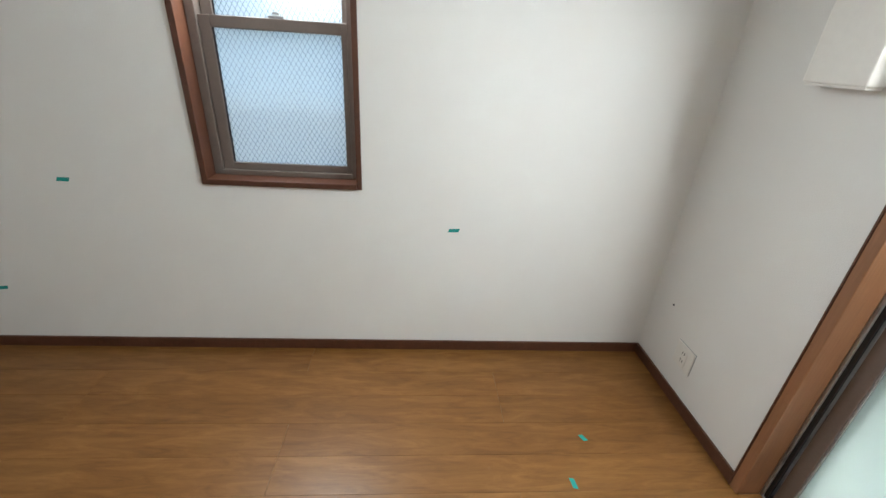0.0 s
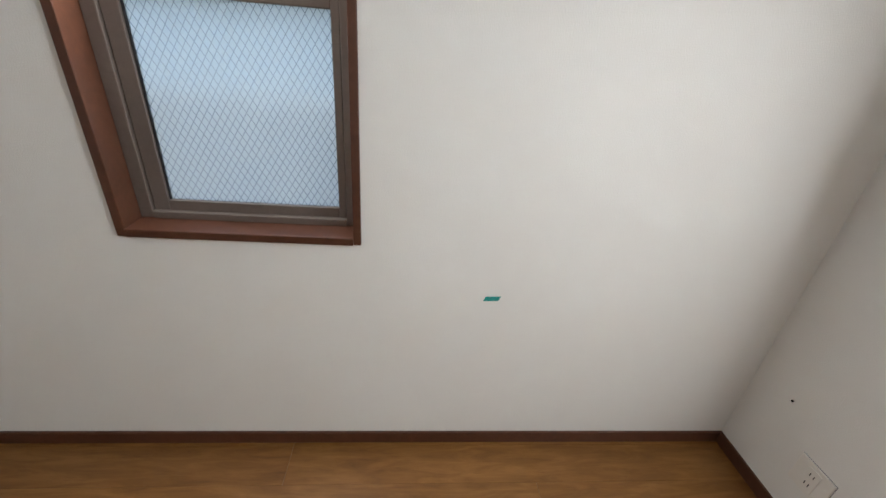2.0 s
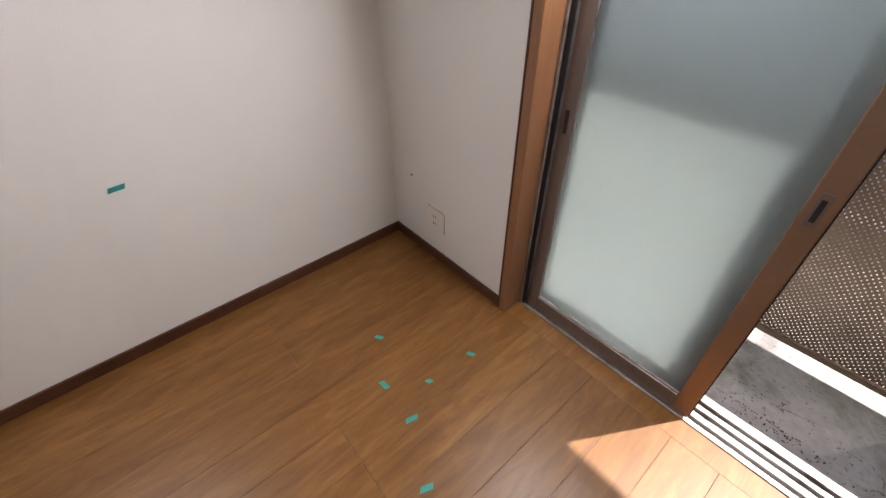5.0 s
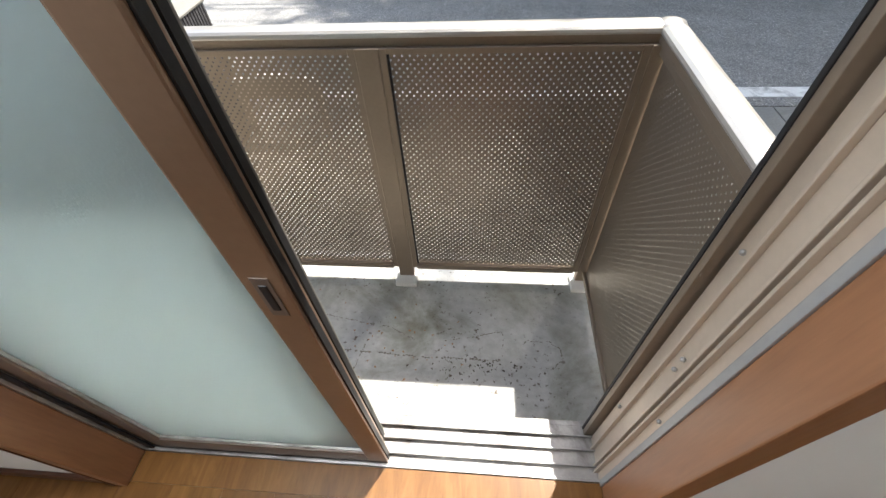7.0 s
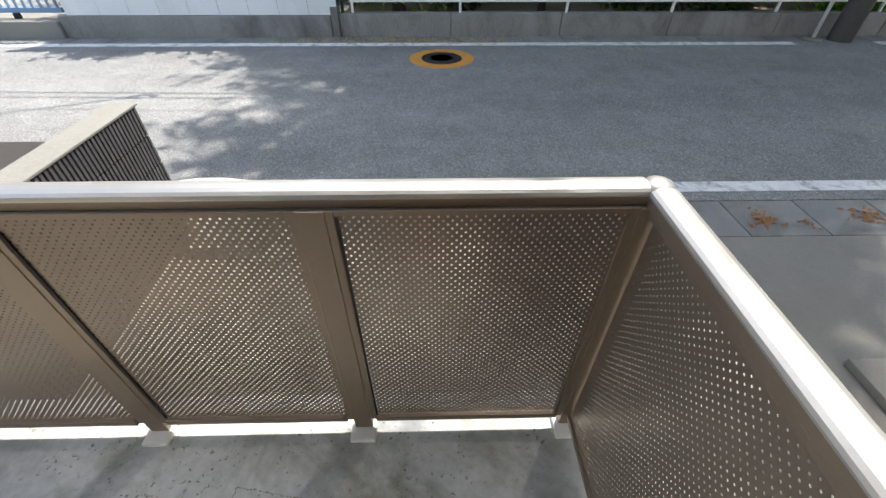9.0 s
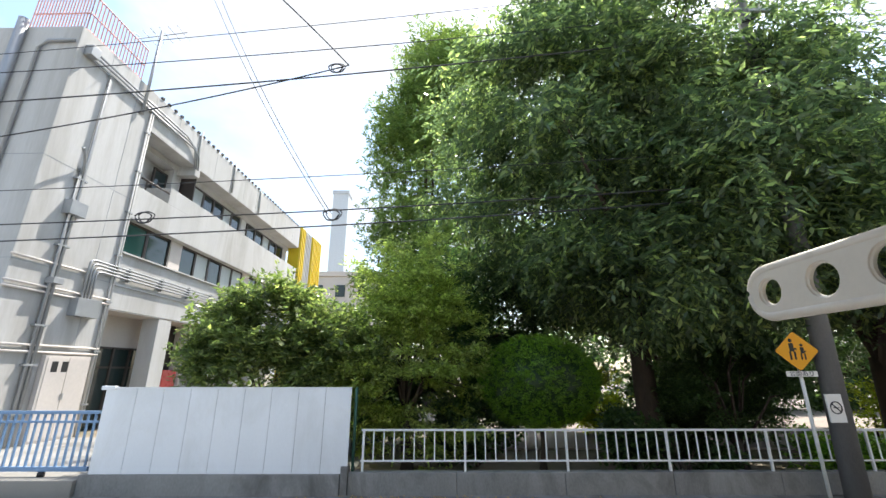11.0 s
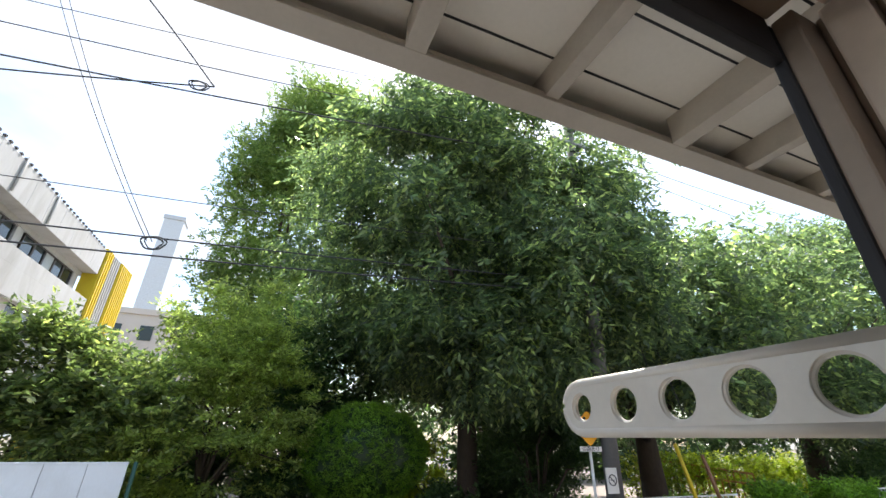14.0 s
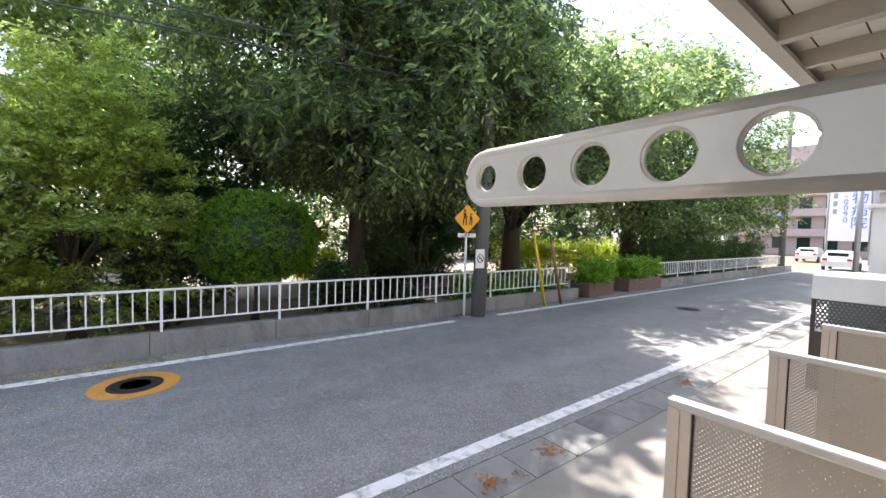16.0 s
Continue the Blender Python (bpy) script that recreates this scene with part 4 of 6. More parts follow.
# white panel fence, green post, blue gate
pf = thing("panel_fence", "white sheet-metal panel fence on a concrete plinth", "fence", (-2.3, 8.45, -0.155))
for i in range(9):
    a = -4.58 + (0.0 if i == 0 else 0.596 + (i - 1) * 0.519)
    b = -4.58 + 0.596 + i * 0.519
    pbox("panel", pf, PANELWHITE, (a + 0.003, 8.40, -0.150), (min(b, 0.15) - 0.003, 8.43, 1.335), 0.004)
    if i:
        pbox("joint", pf, BROWNPLATE, (a - 0.003, 8.41, -0.150), (a + 0.003, 8.425, 1.33), 0)
pbox("cap", pf, PANELWHITE, (-4.59, 8.39, 1.335), (0.152, 8.44, 1.36), 0.004)
pbox("end_cap", pf, PANELWHITE, (-4.66, 8.37, 1.31), (-4.40, 8.46, 1.385), 0.008)
gp = tube_bm(bmesh.new(), [(0.215, 8.56, -0.135), (0.215, 8.56, 1.35)], 0.03, 10)
tagged(linked("green_post", gp, surface("green_paint", (0.03, 0.10, 0.07), 0.5), smooth=True), "dark green steel post beside the panel fence", "post")
gate = thing("blue_gate", "blue steel sliding gate of vertical bars", "gate", (-8, 8.6, GZ))
pbox("top_rail", gate, BLUEPAINT, (-14, 8.57, 0.86), (-4.75, 8.63, 0.92), 0.006)
pbox("mid_rail", gate, BLUEPAINT, (-14, 8.58, 0.70), (-4.75, 8.62, 0.74), 0.004)
pbox("bottom_rail", gate, BLUEPAINT, (-14, 8.57, -0.14), (-4.75, 8.63, -0.06), 0.006)
for i in range(66):
    xx = -4.82 - i * 0.14
    pbox("bar", gate, BLUEPAINT, (xx - 0.017, 8.585, -0.06), (xx + 0.017, 8.615, 0.86), 0)
for xx in (-5.6, -7.4, -9.2, -11.0):
    lathe("wheel", gate, IRON, (xx, 8.60, -0.20), [(0.05, -0.03), (0.06, -0.02), (0.06, 0.03), (0.05, 0.06)], 14)
structure("gate_sill", CONCRETE, [(-14, 8.3, -0.9, -4.74, 8.95, -0.23)], 0.01)

# school warning sign on its post
sg = thing("warning_sign", "yellow diamond warning sign on a thin white post", "road sign", (8.71, 8.11, GZ))
ptube("post", sg, WHITEPAINT, [(8.72, 8.12, GZ), (8.71, 8.12, 2.35)], 0.032, 12)
lathe("post_base", sg, CONCRETE, (8.72, 8.12, GZ), [(0.22, 0.0), (0.20, 0.03), (0.05, 0.035)], 4)
SIGNTURN = Matrix.Translation((8.70, 8.07, 2.03)) @ Matrix.Rotation(radians(-12), 4, 'Z') @ Matrix.Rotation(radians(90), 4, 'X')


def diamond(half, th, rad):
    bm = bmesh.new()
    pts = []
    for q in range(4):
        cx, cy = [(half - rad * 1.414, 0), (0, half - rad * 1.414), (-half + rad * 1.414, 0), (0, -half + rad * 1.414)][q]
        for s in range(5):
            a = math.pi / 2 * q - math.pi / 4 + math.pi / 2 * s / 4
            pts.append((cx + rad * math.cos(a), cy + rad * math.sin(a)))
    f = bm.faces.new([bm.verts.new((u, v, 0)) for u, v in pts])
    r = bmesh.ops.extrude_face_region(bm, geom=[f])
    bmesh.ops.translate(bm, verts=[v for v in r["geom"] if isinstance(v, bmesh.types.BMVert)], vec=(0, 0, th))
    bmesh.ops.recalc_face_normals(bm, faces=bm.faces)
    return bm


turned(part("sign_border", diamond(0.385, 0.004, 0.05), BLACK, sg, "black border"), SIGNTURN)
turned(part("sign_face", diamond(0.372, 0.007, 0.045), YELLOWSIGN, sg, "yellow sign face"), SIGNTURN)
for cx, h, sp in ((-0.075, 0.36, 1.0), (0.095, 0.27, 0.8)):
    bm = bmesh.new()
    bmesh.ops.create_circle(bm, cap_ends=True, segments=12, radius=0.035 * sp, matrix=Matrix.Translation((cx, -0.16 + h, 0.009)))
    shape(bm, cx - 0.04 * sp, -0.16 + h * 0.42, 0.0085, cx + 0.04 * sp, -0.16 + h * 0.86, 0.0095)
    shape(bm, cx - 0.055 * sp, -0.16, 0.0085, cx - 0.02 * sp, -0.16 + h * 0.42, 0.0095)
    shape(bm, cx + 0.02 * sp, -0.16, 0.0085, cx + 0.055 * sp, -0.16 + h * 0.42, 0.0095)
    shape(bm, cx + 0.04 * sp, -0.16 + h * 0.5, 0.0085, cx + 0.08 * sp, -0.16 + h * 0.6, 0.0095)
    turned(part("pictogram", bm, BLACK, sg, "plain black symbol"), SIGNTURN)
turned(pbox("sub_plate", sg, PLASTIC, (-0.26, -0.47, 0.0), (0.26, -0.37, 0.006), 0.001, "white plate"), SIGNTURN)
lettering("plate_text", "公園あり", 0.105, sg, BLACK, SIGNTURN @ Matrix.Translation((0, -0.42, 0.0075)))

# utility pole with its plate, steps, transformer arm and guy covers
up = thing("utility_pole", "tall grey concrete utility pole beside the park fence", "utility pole", (9.17, 8.06, GZ))
ptube("shaft", up, POLECON, [(9.16, 8.06, GZ), (9.30, 8.06, 5.0), (9.42, 8.06, 12.2)], [0.19, 0.165, 0.12], 20)
pbox("plate", up, PLASTIC, (8.83, 7.84, 0.78), (9.12, 7.87, 1.26), 0.004, "white no-smoking plate")
rg = [(8.975 + 0.10 * math.cos(a), 7.836, 1.03 + 0.10 * math.sin(a)) for a in [2 * math.pi * k / 24 for k in range(25)]]
ptube("plate_symbol", up, BLACK, rg, 0.010, 6)
ptube("plate_symbol", up, BLACK, [(8.905, 7.836, 1.10), (9.045, 7.836, 0.96)], 0.010, 6)
ptube("plate_symbol", up, BLACK, [(8.925, 7.836, 1.03), (9.025, 7.836, 1.03)], 0.008, 6)
for z, w in ((11.2, 0.9), (10.2, 0.8), (9.3, 0.55)):
    pbox("cross_arm", up, PIPEGREY, (9.40 - w, 7.95, z), (9.40 + w, 8.03, z + 0.08), 0.004)
    for s in (-0.85, -0.5, 0.5, 0.85):
        lathe("insulator", up, PLASTIC, (9.40 + s * w, 7.99, z + 0.08), [(0.03, 0), (0.055, 0.03), (0.035, 0.06), (0.05, 0.09), (0.03, 0.14)], 10)
for z in (8.2, 8.7, 9.0, 9.8, 10.6):
    ptube("clamp", up, IRON, [(9.2, 7.9, z), (9.5, 7.88, z + 0.1), (9.62, 8.1, z + 0.25)], 0.035, 8)
lathe("junction_can", up, IRON, (9.62, 7.98, 8.6), [(0.09, 0), (0.11, 0.05), (0.11, 0.55), (0.08, 0.62)], 14)
for (xb, xt, zt, lb) in ((11.95, 11.3, 1.75, "yellow plastic guy cover"), (12.75, 12.15, 1.5, "brown guy cover")):
    g = thing("guy_wire", "stay wire running up to the utility pole, " + lb, "guy wire", (xb, 8.1, GZ))
    ptube("cover", g, YELLOW if "yellow" in lb else CHERRY, [(xb, 8.1, GZ), (xt, 8.1, zt)], 0.045, 10, lb)
    ptube("wire", g, CABLE, [(xt, 8.1, zt - 0.1), (9.42, 8.06, 10.0)], 0.012, 6)


def cable(a, b, sag, thick, label="black overhead cable strung along the street"):
    a, b = Vector(a), Vector(b)
    pts = [a.lerp(b, k / 24) - Vector((0, 0, sag * 4 * (k / 24) * (1 - k / 24))) for k in range(25)]
    bm = tube_bm(bmesh.new(), pts, thick * 0.7, 6)
    tagged(linked("cable", bm, CABLE, smooth=True), label, "cable", "overhead cables")


far_y = 8.0
for z0, z1, r, sag in ((8.0, 10.3, 0.016, 0.25), (7.15, 9.6, 0.024, 0.25), (5.15, 6.4, 0.012, 0.15), (4.45, 5.6, 0.020, 0.2), (4.06, 5.3, 0.022, 0.2), (8.35, 11.3, 0.012, 0.2)):
    cable((-14, far_y, z0 - 0.1), (9.4, far_y, z1), sag, r)
cable((-12, 8.0, 5.9), (-0.3, 8.0, 8.55), 0.25, 0.022)
cable((-0.3, 8.0, 8.55), (-3.4, 7.0, 11.2), -0.1, 0.024)
cable((-4.6, 8.6, 12.0), (-0.5, 8.0, 4.8), 0.3, 0.012)
cable((-4.4, 8.6, 12.0), (-0.42, 8.0, 4.8), 0.3, 0.012)
for z0, x1, z1 in ((10.3, 39, 12.6), (9.9, 39, 10.6), (11.3, 39, 13.2)):
    cable((9.5, 8.0, z0), (x1, 8.6, z1), 0.9, 0.018)
for cx, cz in ((-4.3, 4.75), (-0.42, 4.82), (-0.6, 8.5)):
    ring = [(cx + 0.16 * math.cos(a) * (1 + 0.15 * math.sin(3 * a)), 7.98, cz - 0.05 + 0.12 * math.sin(a)) for a in [2 * math.pi * k / 20 for k in range(21)]]
    coil = tube_bm(bmesh.new(), ring, 0.016, 6)
    tube_bm(coil, [(p[0] + 0.05, p[1] + 0.02, p[2] + 0.02) for p in ring], 0.014, 6)
    tagged(linked("cable_coil", coil, CABLE, smooth=True), "loose loop of spare cable hanging on the wires", "cable", "overhead cables")

# ---- the white institution across the street ----
BX, BY, RY, BYE = -10.8, 11.7, 15.5, 33.0
hall = thing("institution_building", "three-storey white concrete building with long window bands", "building", (BX, BY, GZ))
TEALGLASS, _, _b = nodes_of("teal_window_glass")
_b.inputs["Base Color"].default_value = (0.03, 0.085, 0.075, 1)
_b.inputs["Roughness"].default_value = 0.08
BLIND = surface("pale_window_blind", (0.34, 0.37, 0.36), 0.35, scale=2, var=0.12, stretch=(1, 6, 1))
PINKPAINT = surface("faded_red_paint", (0.62, 0.34, 0.29), 0.6)
pbox("core", hall, FACADE, (-32, BY + 0.3, GZ), (BX - 1.5, BYE, 13.1), 0)
pbox("front_wall", hall, FACADE, (-32, BY, GZ), (BX - 3.2, BY + 0.4, 13.36), 0.02)
pbox("corner_pier", hall, FACADE, (BX - 3.2, BY - 0.02, GZ), (BX, RY, 13.38), 0.03)
for z in (4.86, 8.3):
    pbox("joint", hall, PIPEGREY, (BX - 3.2, BY - 0.026, z), (BX + 0.004, RY - 0.02, z + 0.025), 0)
for y in (BY + 1.35, BY + 2.75):
    pbox("joint", hall, PIPEGREY, (BX - 0.01, y, GZ), (BX + 0.004, y + 0.025, 13.3), 0)
for nm, z0, z1, x1 in (("floor_band", 3.90, 4.86, BX), ("floor_band", 4.86, 6.10, BX - 0.05), ("parapet_band", 7.60, 9.00, BX), ("roof_band", 11.58, 13.36, BX)):
    pbox(nm, hall, FACADE, (BX - 1.5, RY, z0), (x1, BYE, z1), 0.02)
pbox("ledge", hall, FACADE, (BX - 1.4, RY, 6.10), (BX + 0.06, BYE, 6.17), 0.01)
pbox("ledge", hall, FACADE, (BX - 0.1, RY, 4.80), (BX + 0.05, BYE, 4.87), 0.01)
pbox("balcony_parapet", hall, FACADE, (BX - 1.25, RY + 1.9, 9.00), (BX - 0.01, BYE, 9.80), 0.02)
for y0, y1 in ((18.5, 19.3), (25.3, 26.1), (BYE - 0.9, BYE)):
    pbox("pier", hall, FACADE2, (BX - 1.4, y0, 6.17), (BX - 0.28, y1, 7.6), 0.01)
    pbox("pier", hall, FACADE, (BX - 1.45, y0, 9.0), (BX - 0.9, y1 - 0.2, 11.58), 0.01)


def window_run(y0, y1, n, z0, z1, x, glass):
    """A row of sliding windows side by side in dark frames, set back in a band."""
    w = (y1 - y0) / n
    for k in range(n):
        a = y0 + k * w
        wd = pbox("window", hall, glass[k % len(glass)], (x - 0.08, a + 0.07, z0 + 0.08), (x - 0.05, a + w - 0.07, z1 - 0.08), 0, "glazed window in a dark frame")
        for s, e in ((a + 0.005, a + 0.07), (a + w - 0.07, a + w - 0.005)):
            pbox("window_frame", wd, BROWNPLATE, (x - 0.1, s, z0), (x, e, z1), 0)
        for b, t in ((z0, z0 + 0.08), (z1 - 0.08, z1)):
            pbox("window_frame", wd, BROWNPLATE, (x - 0.1, a + 0.07, b), (x, a + w - 0.07, t), 0)


window_run(15.6, 18.5, 2, 6.17, 7.60, BX - 0.34, (TEALGLASS, WINGLASS))
window_run(19.3, 25.3, 5, 6.17, 7.60, BX - 0.34, (WINGLASS, BLIND, WINGLASS, BLIND, BLIND))
window_run(26.1, BYE - 0.9, 5, 6.17, 7.60, BX - 0.34, (WINGLASS, BLIND))
window_run(17.6, 18.5, 1, 9.3, 11.0, BX - 1.15, (WINGLASS,))
window_run(19.2, 25.2, 6, 9.8, 11.3, BX - 0.95, (WINGLASS, BLIND, WINGLASS))
window_run(26.2, BYE - 0.9, 5, 9.8, 11.3, BX - 0.95, (WINGLASS, WINGLASS, BLIND))
pbox("open_sash", hall, BROWNPLATE, (BX - 0.95, 19.2, 9.85), (BX - 0.2, 19.26, 11.2), 0.005, "dark window sash standing open")
pbox("lintel", hall, FACADE, (BX - 1.5, RY, 11.3), (BX - 0.85, BYE, 11.58), 0)
pbox("beam_end", hall, FACADE, (BX - 1.2, 18.7, 11.1), (BX + 0.03, 19.1, 11.6), 0.02)
ptube("balcony_rail", hall, BROWNPLATE, [(BX - 0.05, RY + 0.2, 9.45), (BX - 0.05, RY + 1.9, 9.5)], 0.045, 8)
ptube("balcony_rail", hall, BROWNPLATE, [(BX - 0.05, RY + 0.5, 9.0), (BX - 0.05, RY + 0.5, 9.45)], 0.03, 6)
# ground floor behind its posts
pbox("recess_wall", hall, FACADE2, (BX - 1.5, RY, GZ), (BX - 1.15, 19.9, 3.90), 0)
pbox("recess_ceiling", hall, FACADE2, (BX - 1.4, RY, 3.86), (BX - 0.02, BYE, 3.90), 0)
for y0 in (18.3, 22.6, 27.4):
    pbox("post", hall, FACADE, (BX - 0.75, y0, GZ), (BX - 0.02, y0 + 0.85, 3.86), 0.015)
for y0, y1, z1 in ((16.6, 19.3, 2.6), (23.6, 26.8, 3.3)):
    dd = pbox("entrance_door", hall, WINGLASS, (BX - 1.17, y0, GZ), (BX - 1.13, y1, z1), 0, "dark glazed entrance door")
    for k in range(4):
        yy = y0 + (y1 - y0) * k / 3
        pbox("door_frame", dd, BROWNPLATE, (BX - 1.15, yy - 0.05, GZ), (BX - 1.07, yy + 0.05, z1), 0)
    for z in (1.75, z1 - 0.08):
        pbox("door_frame", dd, BROWNPLATE, (BX - 1.15, y0, z), (BX - 1.08, y1, z + 0.08), 0)
# dark sheet across the opening, in place of its shaded interior
pbox("passage_shade", hall, BROWNPLATE, (BX - 1.48, 19.95, GZ), (BX - 1.40, 22.5, 3.86), 0, "dark sheet standing in for the shaded open passage")
pbox("entry_panel", hall, FACADE2, (BX - 1.35, 21.5, GZ), (BX - 0.78, 21.6, 3.86), 0)
pbox("red_machine", hall, RED, (BX - 1.38, 20.3, 0.7), (BX - 0.8, 21.3, 1.7), 0.03, "red box beside the entrance")
pbox("locker", hall, FACADE2, (BX - 1.30, 20.9, GZ), (BX - 0.7, 21.45, 0.65), 0.01)
mb = pbox("meter_cabinet", hall, FACADE2, (BX, 13.42, GZ), (BX + 0.16, 15.08, 2.13), 0.012, "cream meter cabinet")
pbox("cabinet_door", mb, FACADE2, (BX + 0.16, 13.50, GZ + 0.1), (BX + 0.175, 14.24, 2.06), 0.004)
pbox("cabinet_door", mb, FACADE2, (BX + 0.16, 14.26, GZ + 0.1), (BX + 0.175, 15.0, 2.06), 0.004)
for y in (13.66, 14.02):
    pbox("vent_slot", mb, BLACK, (BX + 0.17, y, 1.62), (BX + 0.178, y + 0.22, 1.95), 0)
for y in (14.20, 14.28):
    pbox("cabinet_handle", mb, PIPEGREY, (BX + 0.17, y, 0.75), (BX + 0.19, y + 0.03, 0.95), 0)
# conduits, boxes and clamps along the blank corner and the bands
for i, y in enumerate((12.95, 13.10)):
    ptube("conduit", hall, PIPEGREY, [(BX + 0.08, y, GZ), (BX + 0.08, y, 8.2 + i * 4.0), (BX + 0.08, y - 0.1, 8.4 + i * 4.0)], 0.055, 8, "grey conduit pipe")
ptube("lamp_arm", hall, PIPEGREY, [(BX + 0.10, 13.0, 8.2), (BX + 0.18, 12.9, 8.6), (BX + 0.4, 12.6, 8.8), (BX + 0.7, 12.2, 8.8)], 0.05, 8)
for y, z, w, h in ((13.05, 6.95, 0.62, 0.5), (14.35, 3.75, 0.95, 0.62), (12.1, 12.6, 0.35, 0.4), (13.02, 4.45, 0.35, 0.2)):
    pbox("junction_box", hall, PIPEGREY, (BX, y - w / 2, z - h / 2), (BX + 0.3, y + w / 2, z + h / 2), 0.015, "grey junction box")
for z in (0.4, 1.8, 3.0, 5.6, 8.0):
    pbox("clamp", hall, PIPEGREY, (BX, 12.80, z), (BX + 0.14, 13.25, z + 0.06), 0)
for j in range(4):
    y, z = 14.15 + j * 0.12, 5.48 - j * 0.12
    ptube("conduit", hall, PIPEGREY, [(BX + 0.12, y, 4.0), (BX + 0.12, y, z - 0.15), (BX + 0.12, y + 0.05, z - 0.04), (BX + 0.12, y + 0.18, z), (BX + 0.12, RY + 0.6, z), (BX + 0.08, BYE, z - 0.05)], 0.036, 8, "grey conduit pipe")
for k in range(9):
    pbox("clamp", hall, PIPEGREY, (BX - 0.05, RY + 0.5 + k * 1.9, 5.02), (BX + 0.12, RY + 0.56 + k * 1.9, 5.56), 0)
for z, y1 in ((4.22, RY - 0.1), (4.05, RY - 0.1), (2.42, RY - 0.1), (2.22, RY - 0.1), (5.0, 14.2)):
    ptube("conduit", hall, FACADE2, [(BX + 0.06, BY - 0.1, z), (BX + 0.06, y1, z)], 0.038, 8, "cream conduit pipe")
for y in (15.28, 15.40):
    ptube("rain_pipe", hall, FACADE, [(BX + 0.06, y, GZ), (BX + 0.06, y, 12.4)], 0.035, 8)
for k in range(7):
    pbox("clamp", hall, PIPEGREY, (BX, 15.2, 0.5 + k * 1.8), (BX + 0.11, 15.47, 0.56 + k * 1.8), 0)
for j in range(3):
    z = 12.75 - j * 0.16
    ptube("conduit", hall, PIPEGREY, [(BX + 0.10, 12.2, z), (BX + 0.10, 17.6 + j * 0.3, z - 0.1), (BX + 0.10, 18.3 + j * 0.2, z - 0.35), (BX + 0.10, 18.5 + j * 0.15, 11.4)], 0.038, 8, "grey conduit pipe")
ptube("conduit", hall, PIPEGREY, [(BX - 0.1, BY - 0.10, 12.7), (BX - 1.0, BY - 0.10, 12.7), (BX - 1.3, BY - 0.10, 12.4), (BX - 1.35, BY - 0.10, 4.0)], 0.06, 8, "grey conduit pipe")
ptube("rain_pipe", hall, PIPEGREY, [(BX - 2.1, BY - 0.15, 13.6), (BX - 2.1, BY - 0.15, 8.5)], 0.16, 10, "rusty grey duct")
for k in range(11):
    pbox("roof_band_joint", hall, PIPEGREY, (BX - 0.01, RY + 1.6 + k * 1.6, 11.7), (BX + 0.004, RY + 1.62 + k * 1.6, 13.3), 0)
for k in range(3):
    ptube("rain_pipe", hall, FACADE, [(BX + 0.05, RY + 3.2 + k * 3.4, 11.7), (BX + 0.05, RY + 3.2 + k * 3.4, 13.6)], 0.05, 8)
for i in range(38):
    pbox("roof_clip", hall, BROWNPLATE, (BX - 0.06, RY + 0.2 + i * 0.45, 13.36), (BX + 0.05, RY + 0.34 + i * 0.45, 13.46), 0)
for a, b in (((BX - 0.25, BY + 0.3), (BX - 0.25, BY + 3.0)), ((BX - 0.25, BY + 0.3), (BX - 2.4, BY + 0.3))):
    for k in range(19):
        f = k / 18
        px, py = a[0] + (b[0] - a[0]) * f, a[1] + (b[1] - a[1]) * f
        ptube("roof_fence_bar", hall, PINKPAINT, [(px, py, 13.36), (px, py, 15.1)], 0.022, 5)
    for z in (13.6, 14.3, 15.1):
        ptube("roof_fence_rail", hall, PINKPAINT, [(*a, z), (*b, z)], 0.03, 6)
ptube("antenna_mast", hall, PIPEGREY, [(BX + 0.12, 14.75, 11.9), (BX + 0.12, 14.75, 16.2)], 0.06, 8)
ptube("antenna_boom", hall, PIPEGREY, [(BX - 0.9, 14.75, 15.8), (BX + 1.3, 14.75, 16.1)], 0.02, 6)
for k in range(6):
    ptube("antenna_element", hall, PIPEGREY, [(BX - 0.8 + k * 0.38, 14.3, 15.82 + k * 0.05), (BX - 0.8 + k * 0.38, 15.2, 15.82 + k * 0.05)], 0.014, 6)
tow = thing("striped_tower", "yellow and white striped panel tower at the building's end", "tower", (BX, 35, GZ))
for y0, y1, xo, mt in ((BYE + 0.1, BYE + 1.3, 0.05, YELLOW), (BYE + 1.3, BYE + 2.9, 0.0, FACADE), (BYE + 2.9, BYE + 5.6, 0.08, YELLOW)):
    pbox("stripe", tow, mt, (BX - 0.9, y0, GZ), (BX + xo, y1, 13.55), 0.02)
    for k in range(int((y1 - y0) / 0.35)):
        pbox("rib", tow, mt, (BX + xo, y0 + 0.1 + k * 0.35, GZ), (BX + xo + 0.08, y0 + 0.25 + k * 0.35, 13.5), 0)
SLEW = Matrix.Translation((BX, BY, 0)) @ Matrix.Rotation(radians(-1.75), 4, 'Z') @ Matrix.Translation((-BX, -BY, 0))
for ob in hall.children_recursive + tow.children_recursive:
    ob.data.transform(SLEW)
low = thing("rear_building", "low beige building behind the institution", "building", (-8, 52, GZ))
pbox("wall", low, FACADE2, (-16, 50, GZ), (-2.5, 60, 13.0), 0.03)
pbox("parapet", low, FACADE2, (-16.2, 49.8, 13.0), (-2.3, 60.2, 13.6), 0.03)
for x in (-14, -11.2, -8.4, -5.6):
    for z in (4, 7.4, 10.4):
        pbox("window", low, WINGLASS, (x, 49.95, z), (x + 1.2, 50.0, z + 1.5), 0)
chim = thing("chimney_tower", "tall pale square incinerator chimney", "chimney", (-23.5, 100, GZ))
